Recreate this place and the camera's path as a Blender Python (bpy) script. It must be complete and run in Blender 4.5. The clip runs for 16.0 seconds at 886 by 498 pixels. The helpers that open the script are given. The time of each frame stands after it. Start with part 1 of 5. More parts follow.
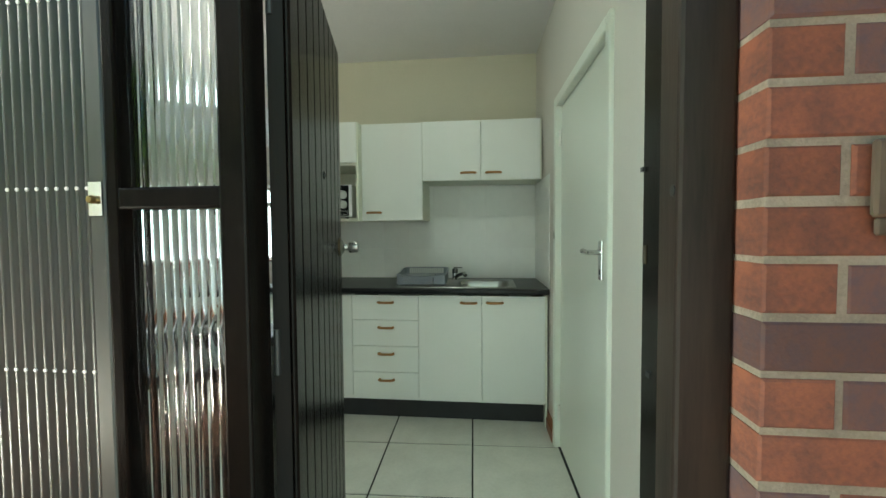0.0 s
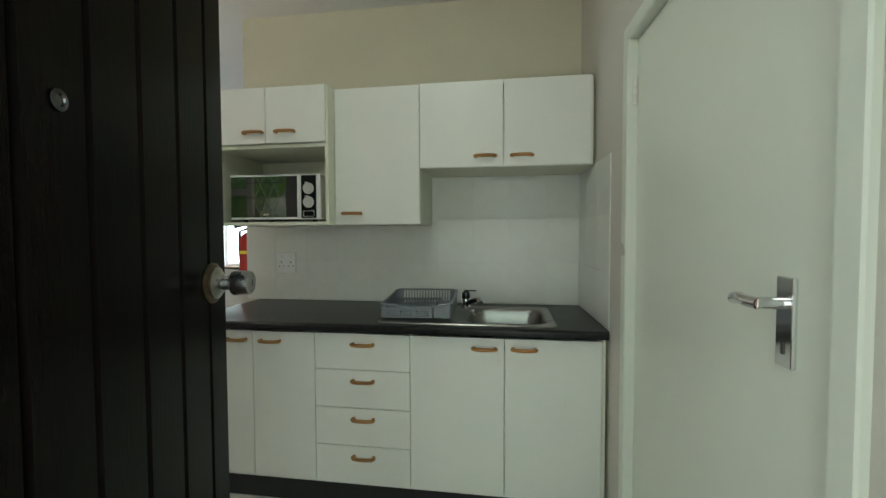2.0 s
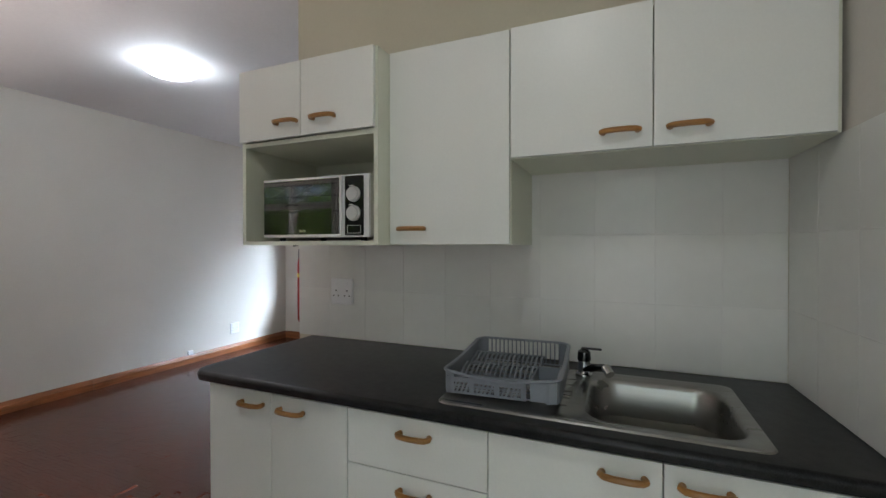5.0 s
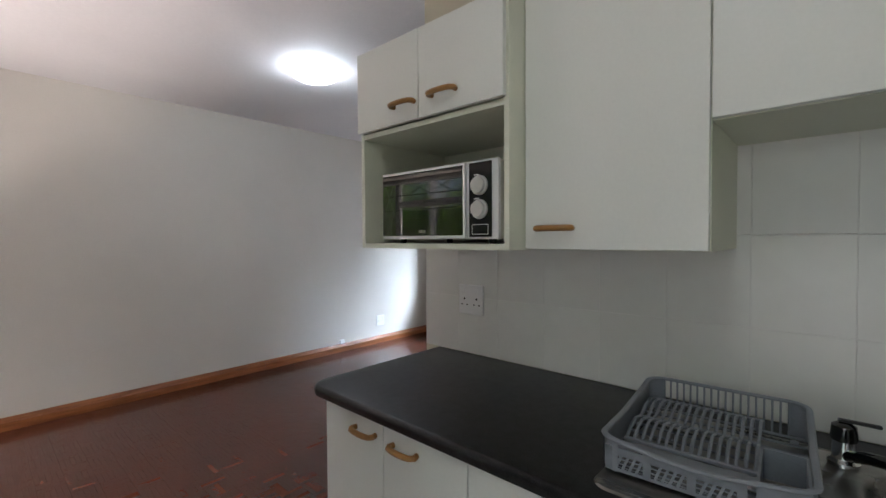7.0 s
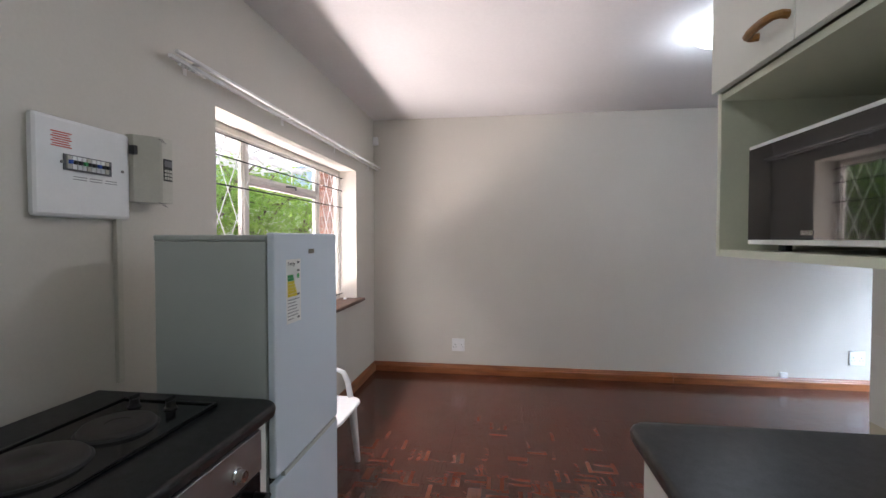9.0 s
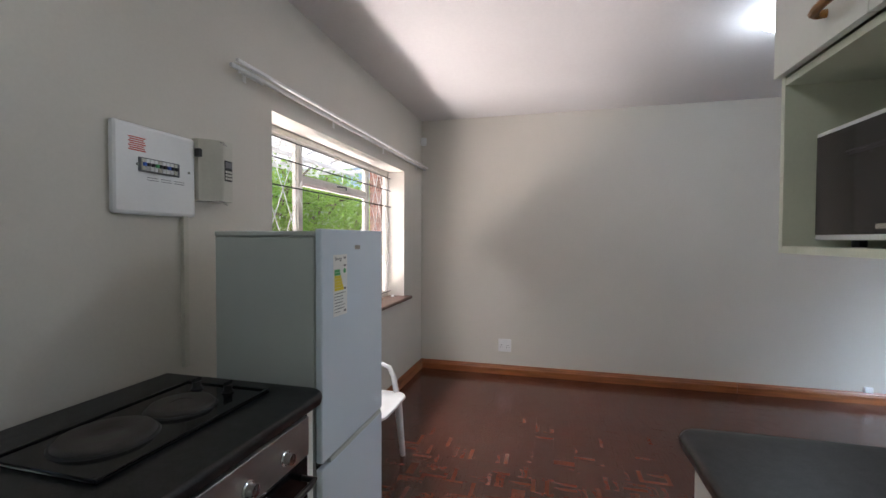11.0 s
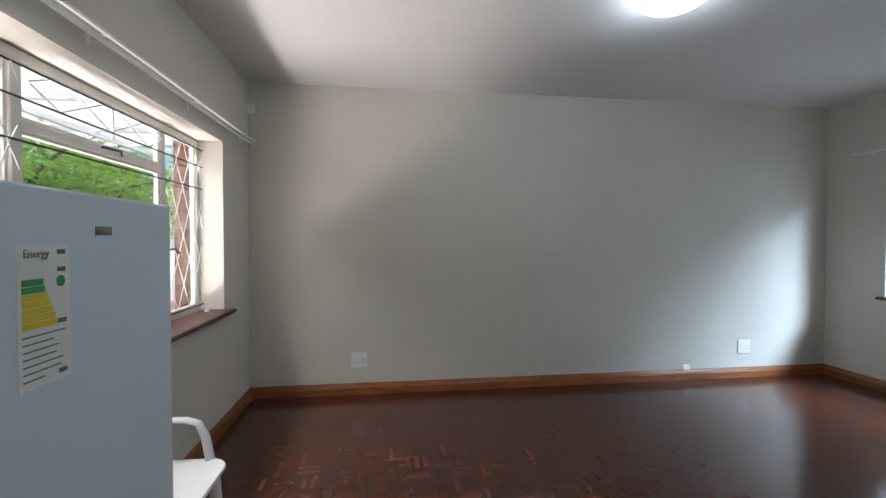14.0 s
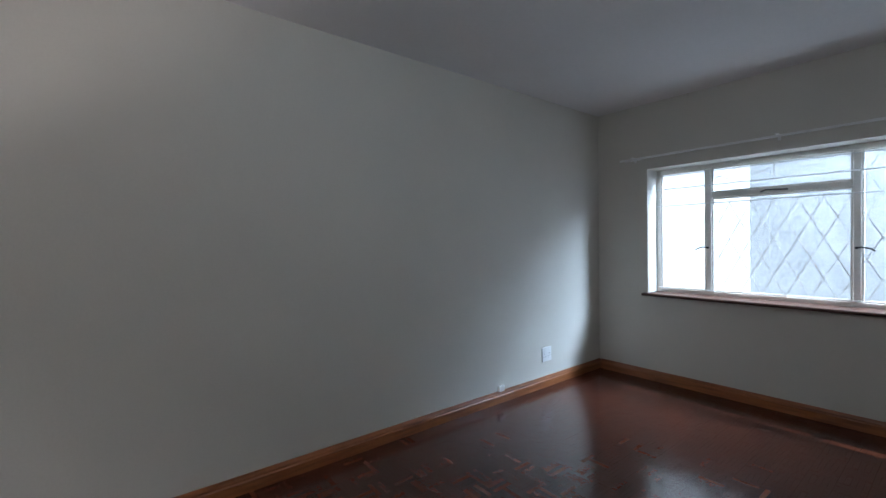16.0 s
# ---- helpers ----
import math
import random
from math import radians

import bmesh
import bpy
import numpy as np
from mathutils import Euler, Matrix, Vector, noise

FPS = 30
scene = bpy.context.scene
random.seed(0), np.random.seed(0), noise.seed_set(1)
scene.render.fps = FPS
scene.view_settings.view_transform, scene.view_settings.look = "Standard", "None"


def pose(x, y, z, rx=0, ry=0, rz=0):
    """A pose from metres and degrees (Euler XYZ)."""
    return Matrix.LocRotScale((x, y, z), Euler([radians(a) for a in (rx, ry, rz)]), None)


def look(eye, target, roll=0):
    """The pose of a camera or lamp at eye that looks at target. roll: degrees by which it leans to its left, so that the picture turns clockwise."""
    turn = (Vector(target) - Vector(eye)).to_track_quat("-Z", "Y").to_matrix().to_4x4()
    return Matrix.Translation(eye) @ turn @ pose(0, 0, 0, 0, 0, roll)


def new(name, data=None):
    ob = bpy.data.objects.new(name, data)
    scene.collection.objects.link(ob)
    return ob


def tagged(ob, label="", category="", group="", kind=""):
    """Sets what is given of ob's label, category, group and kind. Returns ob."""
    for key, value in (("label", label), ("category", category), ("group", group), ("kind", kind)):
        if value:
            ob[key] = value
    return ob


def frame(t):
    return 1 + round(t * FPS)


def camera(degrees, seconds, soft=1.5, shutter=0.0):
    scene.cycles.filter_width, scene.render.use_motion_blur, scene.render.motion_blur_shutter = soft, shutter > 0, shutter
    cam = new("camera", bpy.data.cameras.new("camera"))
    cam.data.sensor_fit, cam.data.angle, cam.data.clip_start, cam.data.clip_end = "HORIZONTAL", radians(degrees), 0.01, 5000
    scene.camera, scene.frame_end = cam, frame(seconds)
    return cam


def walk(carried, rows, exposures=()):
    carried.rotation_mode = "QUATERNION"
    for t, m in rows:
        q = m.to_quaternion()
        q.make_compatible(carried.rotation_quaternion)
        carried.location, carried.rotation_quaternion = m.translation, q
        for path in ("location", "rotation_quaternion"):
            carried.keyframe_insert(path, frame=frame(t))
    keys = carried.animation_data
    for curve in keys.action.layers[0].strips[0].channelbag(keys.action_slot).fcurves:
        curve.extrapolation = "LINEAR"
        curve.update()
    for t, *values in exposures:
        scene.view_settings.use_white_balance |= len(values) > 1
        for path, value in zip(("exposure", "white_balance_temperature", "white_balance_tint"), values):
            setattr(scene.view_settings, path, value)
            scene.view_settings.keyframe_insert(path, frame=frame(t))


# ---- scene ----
cam = camera(92.4, 16.0)
PATH = [
    (0, (0.109, 0.106, 1.311), (-0.106, 2.093, 1.226), -0.4),
    (0.5, (0.135, 0.345, 1.318), (-0.098, 2.329, 1.241), -0.3),
    (1, (0.142, 0.564, 1.329), (-0.106, 2.547, 1.254), -0.4),
    (1.5, (0.111, 0.805, 1.331), (-0.164, 2.785, 1.254), -0.2),
    (2, (0.076, 1.001, 1.343), (-0.225, 2.977, 1.268), -0.2),
    (2.5, (0.046, 1.174, 1.342), (-0.284, 3.146, 1.284), -0.1),
    (3, (0.026, 1.358, 1.366), (-0.378, 3.316, 1.312), -0.3),
    (3.5, (0.002, 1.488, 1.388), (-0.492, 3.425, 1.335), -0.3),
    (4, (-0.011, 1.613, 1.391), (-0.609, 3.521, 1.342), -0.3),
    (4.2, (-0.01, 1.647, 1.384), (-0.666, 3.536, 1.35), -0.2),
    (6.3, (-0.118, 1.857, 1.401), (-1.124, 3.585, 1.357), -0.2),
    (6.5, (-0.144, 1.894, 1.408), (-1.23, 3.573, 1.36), -0.2),
    (7, (-0.172, 2.03, 1.416), (-1.511, 3.515, 1.368), -0.3),
    (7.5, (-0.221, 2.15, 1.418), (-1.875, 3.274, 1.368), -0.4),
    (8, (-0.25, 2.261, 1.431), (-2.151, 2.883, 1.382), -0.1),
    (8.5, (-0.251, 2.371, 1.434), (-2.248, 2.476, 1.386), 0.0),
    (9, (-0.253, 2.43, 1.429), (-2.234, 2.16, 1.379), 0.0),
    (9.5, (-0.245, 2.451, 1.425), (-2.196, 2.015, 1.377), 0.1),
    (9.7, (-0.242, 2.456, 1.423), (-2.187, 1.993, 1.376), 0.1),
    (11.8, (-0.266, 2.455, 1.396), (-2.202, 1.956, 1.349), 0.2),
    (12, (-0.273, 2.453, 1.384), (-2.218, 1.987, 1.343), 0.3),
    (12.5, (-0.334, 2.399, 1.383), (-2.308, 2.08, 1.338), 0.3),
    (13, (-0.437, 2.313, 1.377), (-2.434, 2.216, 1.333), 0.2),
    (13.5, (-0.608, 2.275, 1.366), (-2.606, 2.351, 1.322), 0.1),
    (14, (-0.88, 2.257, 1.367), (-2.864, 2.51, 1.323), 0.0),
    (14.5, (-1.169, 2.255, 1.362), (-3.117, 2.703, 1.316), 0.2),
    (15, (-1.463, 2.318, 1.345), (-3.345, 2.994, 1.303), -0.1),
    (15.5, (-1.837, 2.41, 1.322), (-3.586, 3.38, 1.304), -0.3),
    (16, (-2.078, 2.495, 1.38), (-3.643, 3.74, 1.346), -0.8),
]
EXPOSURES = [(0, 0.65, 6300, -12), (0.5, 0.75, 6300, -14), (1, 0.8, 6400, -8), (1.5, 0.78, 6450, -4), (2, 0.55, 6450, -3), (3, 0.45, 6350, 2), (3.5, 0.45, 6300, 7), (6.5, 0.38, 6250, 14), (9.0, 0.52, 6150, 15), (12, 0.25, 6100, 10), (13.5, 0.2, 6000, 7), (14.5, -0.1, 5900, 7), (15.5, -0.35, 5750, 7), (16, -0.5, 5700, 8)]
walk(cam, [(t, look(eye, target, roll)) for t, eye, target, roll in PATH], EXPOSURES)

# ---- world and lights ----
world = bpy.data.worlds.new("sky")
scene.world = world
world.use_nodes = True
SKY = world.node_tree.nodes.new("ShaderNodeTexSky")
SKY.sky_type = "NISHITA"
SKY.sun_disc = False
SKY.sun_elevation, SKY.sun_rotation = radians(70), radians(12)
world.node_tree.links.new(SKY.outputs[0], world.node_tree.nodes["Background"].inputs[0])
world.node_tree.nodes["Background"].inputs[1].default_value = 0.15


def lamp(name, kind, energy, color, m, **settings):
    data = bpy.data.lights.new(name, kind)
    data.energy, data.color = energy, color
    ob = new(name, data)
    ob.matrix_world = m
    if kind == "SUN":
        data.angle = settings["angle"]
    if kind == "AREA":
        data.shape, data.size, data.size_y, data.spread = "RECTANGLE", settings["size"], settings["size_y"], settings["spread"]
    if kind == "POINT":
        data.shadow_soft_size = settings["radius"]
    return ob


SUN_ELEVATION, SUN_AZIMUTH = radians(70), radians(12)
sun_way = Vector((math.sin(SUN_AZIMUTH) * math.cos(SUN_ELEVATION), math.cos(SUN_AZIMUTH) * math.cos(SUN_ELEVATION), math.sin(SUN_ELEVATION)))
lamp("sun", "SUN", 5.0, (1.0, 0.95, 0.87), look(sun_way * 20, (0, 0, 0)), angle=radians(0.5))
# area lamps added outside the openings, out of sight, in place of daylight
# added below the sill, stands in for light thrown up by the paving
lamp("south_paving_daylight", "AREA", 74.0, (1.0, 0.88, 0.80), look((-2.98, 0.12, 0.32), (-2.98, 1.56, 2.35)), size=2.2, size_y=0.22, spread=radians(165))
lamp("south_sky_daylight", "AREA", 44.0, (1.0, 0.95, 0.90), look((-2.98, 0.42, 2.52), (-3.1, 2.1, 1.25)), size=1.9, size_y=0.24, spread=radians(160))
# added by the neighbour wall, stands in for sky light on the west wall
lamp("north_window_skylight", "AREA", 430.0, (0.68, 0.84, 1.0), look((-1.25, 7.88, 3.00), (-3.1, 6.3, 1.4)), size=1.1, size_y=1.1, spread=radians(125))
lamp("doorway_daylight", "AREA", 5.2, (0.88, 0.98, 0.97), look((-0.05, 0.60, 1.10), (0.22, 3.0, 0.75)), size=0.7, size_y=1.9, spread=radians(176))
lamp("living_bulb", "POINT", 11.0, (0.85, 0.94, 1.0), Matrix.Translation((-2.90, 3.70, 2.57)), radius=0.05)
lamp("kitchen_bulb", "POINT", 1.8, (1.0, 0.94, 0.70), Matrix.Translation((-0.3, 1.80, 2.52)), radius=0.05)


# ---- materials ----
def material(name, base, rough=0.6, metal=0.0, var=0.06, scale=3.0, fine=60.0, bump=0.1, other=None, piece=0.0, spec=0.5, coat=0.0, skew=1.0, stretch=(1, 1, 1), fine_amount=0.5, distance=0.002):
    """A surface with colour and roughness varied at two scales, and fine relief."""
    mat = bpy.data.materials.new(name)
    mat.use_nodes = True
    nt = mat.node_tree
    n, l = nt.nodes, nt.links
    p = n["Principled BSDF"]
    tc = n.new("ShaderNodeTexCoord")
    mp = n.new("ShaderNodeMapping")
    mp.inputs["Scale"].default_value = stretch
    l.new(tc.outputs["Object"], mp.inputs[0])
    big, small = n.new("ShaderNodeTexNoise"), n.new("ShaderNodeTexNoise")
    big.inputs["Scale"].default_value, big.inputs["Detail"].default_value = scale, 6
    small.inputs["Scale"].default_value, small.inputs["Detail"].default_value = fine, 4
    l.new(mp.outputs[0], big.inputs["Vector"])
    l.new(mp.outputs[0], small.inputs["Vector"])
    mix = n.new("ShaderNodeMix")
    mix.data_type = "RGBA"
    c2 = other or tuple(c * (1 - 3 * var) for c in base)
    mix.inputs["A"].default_value = (*base, 1)
    mix.inputs["B"].default_value = (*c2, 1)
    ramp = n.new("ShaderNodeMapRange")
    ramp.inputs["From Min"].default_value, ramp.inputs["From Max"].default_value = 0.35, 0.7
    add = n.new("ShaderNodeMath")
    add.operation = "MULTIPLY_ADD"
    add.inputs[1].default_value = fine_amount
    sub = n.new("ShaderNodeMath")
    sub.operation = "SUBTRACT"
    sub.inputs[1].default_value = 0.5
    l.new(small.outputs[0], sub.inputs[0])
    l.new(sub.outputs[0], add.inputs[0])
    l.new(big.outputs[0], add.inputs[2])
    l.new(add.outputs[0], ramp.inputs["Value"])
    l.new(ramp.outputs[0], mix.inputs["Factor"])
    out = mix.outputs["Result"]
    if piece:
        info = n.new("ShaderNodeObjectInfo")
        geo = n.new("ShaderNodeNewGeometry")
        both = n.new("ShaderNodeMath")
        both.operation = "ADD"
        frac = n.new("ShaderNodeMath")
        frac.operation = "FRACT"
        l.new(info.outputs["Random"], both.inputs[0])
        l.new(geo.outputs["Random Per Island"], both.inputs[1])
        l.new(both.outputs[0], frac.inputs[0])
        span = n.new("ShaderNodeMapRange")
        span.inputs["To Min"].default_value, span.inputs["To Max"].default_value = 1 - piece / skew, 1 + piece * skew ** 0.5
        power = n.new("ShaderNodeMath")
        power.operation = "POWER"
        power.inputs[1].default_value = skew
        l.new(frac.outputs[0], power.inputs[0])
        l.new(power.outputs[0], span.inputs["Value"])
        hsv = n.new("ShaderNodeHueSaturation")
        l.new(span.outputs[0], hsv.inputs["Value"])
        l.new(out, hsv.inputs["Color"])
        out = hsv.outputs[0]
    l.new(out, p.inputs["Base Color"])
    rr = n.new("ShaderNodeMapRange")
    rr.inputs["To Min"].default_value, rr.inputs["To Max"].default_value = max(0.02, rough * 0.9), min(1.0, rough * 1.1)
    l.new(big.outputs[0], rr.inputs["Value"])
    l.new(rr.outputs[0], p.inputs["Roughness"])
    p.inputs["Metallic"].default_value = metal
    p.inputs["Specular IOR Level"].default_value = spec
    p.inputs["Coat Weight"].default_value = coat
    if bump:
        b = n.new("ShaderNodeBump")
        b.inputs["Strength"].default_value, b.inputs["Distance"].default_value = bump, distance
        l.new(small.outputs[0], b.inputs["Height"])
        l.new(b.outputs[0], p.inputs["Normal"])
    return mat


def glass_material(name, color=(1, 1, 1), rough=0.0, ior=1.45):
    mat = bpy.data.materials.new(name)
    mat.use_nodes = True
    p = mat.node_tree.nodes["Principled BSDF"]
    p.inputs["Base Color"].default_value = (*color, 1)
    p.inputs["Transmission Weight"].default_value = 1
    p.inputs["Roughness"].default_value = rough
    p.inputs["IOR"].default_value = ior
    return mat


def glow_material(name, color, strength):
    mat = bpy.data.materials.new(name)
    mat.use_nodes = True
    p = mat.node_tree.nodes["Principled BSDF"]
    p.inputs["Base Color"].default_value = (0.85, 0.85, 0.85, 1)
    p.inputs["Emission Color"].default_value = (*color, 1)
    p.inputs["Emission Strength"].default_value = strength
    return mat


M = {
    # wall paint with the kitchen lamp's yellow light put into the colour
    "lamplit_plaster": material("lamplit_wall_paint", (0.62, 0.585, 0.455), 0.62, var=0.02, scale=1.3, fine=90, bump=0.12),
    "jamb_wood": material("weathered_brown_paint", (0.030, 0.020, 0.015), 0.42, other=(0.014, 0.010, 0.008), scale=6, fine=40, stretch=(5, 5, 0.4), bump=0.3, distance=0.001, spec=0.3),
    "plaster": material("wall_paint", (0.62, 0.585, 0.525), 0.62, var=0.02, scale=1.3, fine=90, bump=0.12),
    "ceiling": material("ceiling_paint", (0.74, 0.72, 0.72), 0.8, var=0.02, scale=1.0, fine=50, bump=0.15),
    "white_frame": material("window_enamel", (0.78, 0.74, 0.68), 0.4, var=0.03, scale=6, fine=80, bump=0.05),
    "door_white": material("gloss_cream_paint", (0.72, 0.74, 0.66), 0.28, var=0.0, scale=1.0, fine=40, bump=0.0),
    "melamine": material("white_melamine", (0.80, 0.81, 0.76), 0.35, var=0.015, scale=2, fine=120, bump=0.02),
    "carcass": material("cream_carcass_board", (0.74, 0.75, 0.62), 0.4, var=0.02, scale=3, fine=120, bump=0.02),
    "handle_wood": material("varnished_pine", (0.42, 0.20, 0.055), 0.35, var=0.12, scale=12, fine=90, stretch=(1, 6, 6), bump=0.1),
    "granite": material("black_speckled_laminate", (0.019, 0.019, 0.020), 0.32, other=(0.006, 0.006, 0.006), scale=40, fine=380, bump=0.25, fine_amount=1.6, distance=0.0006, spec=0.28),
    "plinth": material("black_plinth_board", (0.02, 0.02, 0.022), 0.5, var=0.1, scale=8, fine=200, bump=0.1),
    "tile": material("white_glazed_tile", (0.74, 0.74, 0.70), 0.30, var=0.015, scale=4, fine=20, bump=0.06, piece=0.02),
    "grout": material("pale_grout", (0.80, 0.79, 0.76), 0.9, var=0.04, scale=9, fine=150, bump=0.3),
    "floor_tile": material("cream_porcelain_tile", (0.66, 0.65, 0.57), 0.22, var=0.04, scale=5, fine=70, bump=0.04, piece=0.03),
    "floor_grout": material("dark_floor_grout", (0.028, 0.025, 0.022), 0.9, var=0.1, scale=20, fine=200, bump=0.3),
    "parquet": material("mahogany_parquet", (0.090, 0.025, 0.014), 0.18, other=(0.070, 0.019, 0.011), scale=5, fine=70, bump=0.06, piece=0.2, spec=0.7, fine_amount=0.9, distance=0.0006),
    "parquet_dark": material("dark_mahogany_parquet", (0.070, 0.019, 0.011), 0.18, other=(0.056, 0.015, 0.009), scale=6, fine=80, bump=0.06, piece=0.2, spec=0.7, fine_amount=0.9, distance=0.0006),
    "parquet_light": material("tan_mahogany_parquet", (0.105, 0.033, 0.017), 0.18, other=(0.088, 0.027, 0.014), scale=6, fine=80, bump=0.06, piece=0.25, spec=0.7, fine_amount=0.9, distance=0.0006),
    "parquet_gap": material("dark_floor_gap", (0.03, 0.012, 0.008), 0.6, var=0.1, scale=20, fine=100, bump=0.1),
    "skirting": material("stained_pine_skirting", (0.30, 0.105, 0.032), 0.35, other=(0.17, 0.055, 0.018), scale=4, fine=60, stretch=(1, 1, 12), bump=0.1),
    "sill": material("dark_wooden_sill", (0.075, 0.025, 0.013), 0.42, var=0.14, scale=6, fine=60, stretch=(1, 8, 8), bump=0.1),
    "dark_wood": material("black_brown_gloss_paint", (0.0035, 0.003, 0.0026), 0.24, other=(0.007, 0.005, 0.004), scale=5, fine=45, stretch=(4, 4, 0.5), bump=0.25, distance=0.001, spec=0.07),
    "brick": material("red_face_brick", (0.25, 0.085, 0.047), 0.85, other=(0.13, 0.055, 0.042), scale=16, fine=120, bump=0.5, piece=0.32, distance=0.003),
    "brick_dark": material("blue_brown_face_brick", (0.12, 0.072, 0.075), 0.85, other=(0.17, 0.08, 0.062), scale=18, fine=120, bump=0.5, piece=0.2, distance=0.003),
    "mortar": material("buff_mortar", (0.38, 0.32, 0.25), 0.95, var=0.12, scale=12, fine=160, bump=0.6, distance=0.004),
    "steel": material("brushed_stainless", (0.34, 0.33, 0.31), 0.28, metal=1.0, var=0.05, scale=3, fine=90, stretch=(1, 12, 12), bump=0.04),
    "dial": material("satin_silver_plastic", (0.62, 0.62, 0.60), 0.38, metal=0.35, var=0.03, scale=8, fine=90, bump=0.02),
    "chrome": material("chrome", (0.72, 0.72, 0.72), 0.1, metal=1.0, var=0.02, scale=8, fine=90, bump=0.0),
    "brass": material("aged_brass", (0.42, 0.30, 0.12), 0.35, metal=1.0, var=0.15, scale=14, fine=120, bump=0.1),
    "old_brass": material("tarnished_brass", (0.12, 0.085, 0.045), 0.4, metal=0.9, var=0.2, scale=20, fine=150, bump=0.1),
    "black_chrome": material("dark_chrome", (0.12, 0.12, 0.12), 0.12, metal=1.0, var=0.05, scale=9, fine=80, bump=0.0),
    "black_metal": material("black_iron", (0.02, 0.02, 0.02), 0.45, metal=0.3, var=0.1, scale=10, fine=120, bump=0.1),
    "grille": material("white_painted_steel_bar", (0.82, 0.81, 0.80), 0.45, var=0.05, scale=10, fine=100, bump=0.08),
    "black_plastic": material("black_plastic", (0.015, 0.015, 0.016), 0.35, var=0.05, scale=10, fine=150, bump=0.05),
    "black_gloss": material("black_glass_front", (0.008, 0.008, 0.009), 0.1, var=0.02, scale=5, fine=50, bump=0.0, spec=0.22),
    "white_plastic": material("white_plastic", (0.80, 0.80, 0.80), 0.32, var=0.015, scale=8, fine=120, bump=0.02),
    "grey_plastic": material("grey_plastic", (0.24, 0.26, 0.29), 0.42, var=0.04, scale=8, fine=150, bump=0.05),
    "fridge": material("white_fridge_enamel", (0.70, 0.78, 0.86), 0.26, var=0.0, scale=1.0, fine=300, bump=0.0),
    "fridge_side": material("grey_fridge_side", (0.50, 0.54, 0.52), 0.3, var=0.02, scale=3, fine=300, bump=0.05),
    "meter": material("cream_grey_plastic", (0.56, 0.54, 0.47), 0.4, var=0.03, scale=6, fine=100, bump=0.04),
    "red": material("red_enamel", (0.45, 0.02, 0.015), 0.25, var=0.05, scale=6, fine=90, bump=0.02),
    "yellow": material("yellow_print", (0.80, 0.62, 0.02), 0.5, var=0.02, scale=6, fine=90, bump=0.0),
    "green": material("green_print", (0.05, 0.33, 0.10), 0.5, var=0.02, scale=6, fine=90, bump=0.0),
    "paper": material("white_paper", (0.82, 0.82, 0.80), 0.6, var=0.01, scale=6, fine=90, bump=0.0),
    "print": material("grey_print", (0.16, 0.16, 0.17), 0.6, var=0.02, scale=6, fine=90, bump=0.0),
    "red_print": material("red_print", (0.60, 0.10, 0.08), 0.6, var=0.02, scale=6, fine=90, bump=0.0),
    "blue_print": material("blue_switch", (0.03, 0.10, 0.45), 0.4, var=0.02, scale=6, fine=90, bump=0.0),
    "garden_wall": material("white_garden_wall_paint", (0.88, 0.88, 0.87), 0.85, var=0.03, scale=1.5, fine=40, bump=0.4, distance=0.004),
    "paving": material("red_clay_paving", (0.34, 0.15, 0.10), 0.85, other=(0.42, 0.24, 0.17), scale=3, fine=60, bump=0.4, piece=0.15, distance=0.004),
    "soil": material("garden_soil", (0.14, 0.09, 0.05), 0.95, var=0.15, scale=1.5, fine=30, bump=0.6, distance=0.02),
    "leaf": material("green_leaf", (0.11, 0.25, 0.03), 0.4, other=(0.17, 0.32, 0.05), scale=3, fine=20, bump=0.1, piece=0.45),
    "bark": material("grey_bark", (0.16, 0.12, 0.085), 0.9, var=0.15, scale=8, fine=40, stretch=(1, 1, 0.3), bump=0.8, distance=0.01),
    "concrete": material("pale_concrete_paving", (0.52, 0.52, 0.51), 0.85, var=0.06, scale=2, fine=40, bump=0.3, distance=0.003),
    "grey_wall": material("shaded_grey_white_plaster", (0.72, 0.74, 0.77), 0.85, var=0.06, scale=1.2, fine=30, bump=0.3, distance=0.004),
    "roof": material("pale_roof_sheet", (0.62, 0.54, 0.50), 0.6, var=0.05, scale=2, fine=40, bump=0.1),
    "reeded_metal": material("grey_reeded_panel", (0.085, 0.088, 0.085), 0.34, metal=0.5, var=0.06, scale=4, fine=60, stretch=(1, 1, 0.2), bump=0.05),
    "mirror_glass": material("dark_mirrored_glass", (0.010, 0.010, 0.011), 0.03, var=0.0, scale=5, fine=50, bump=0.0, spec=0.8),
    "hob_plate": material("cast_iron_plate", (0.035, 0.028, 0.025), 0.5, var=0.12, scale=14, fine=150, bump=0.15),
    "oven_steel": material("oven_fascia_steel", (0.42, 0.40, 0.39), 0.32, metal=0.9, var=0.04, scale=3, fine=90, stretch=(1, 12, 12), bump=0.03),
    "glass": glass_material("window_glass"),
    "reeded": glass_material("reeded_glass", (0.93, 0.97, 0.96), 0.03),
    "sky_glow": glow_material("sky_glow_sheet", (0.84, 0.93, 1.0), 2.2),
    "lamp_glass": glow_material("lit_opal_glass", (0.84, 0.94, 1.0), 4.0),
}

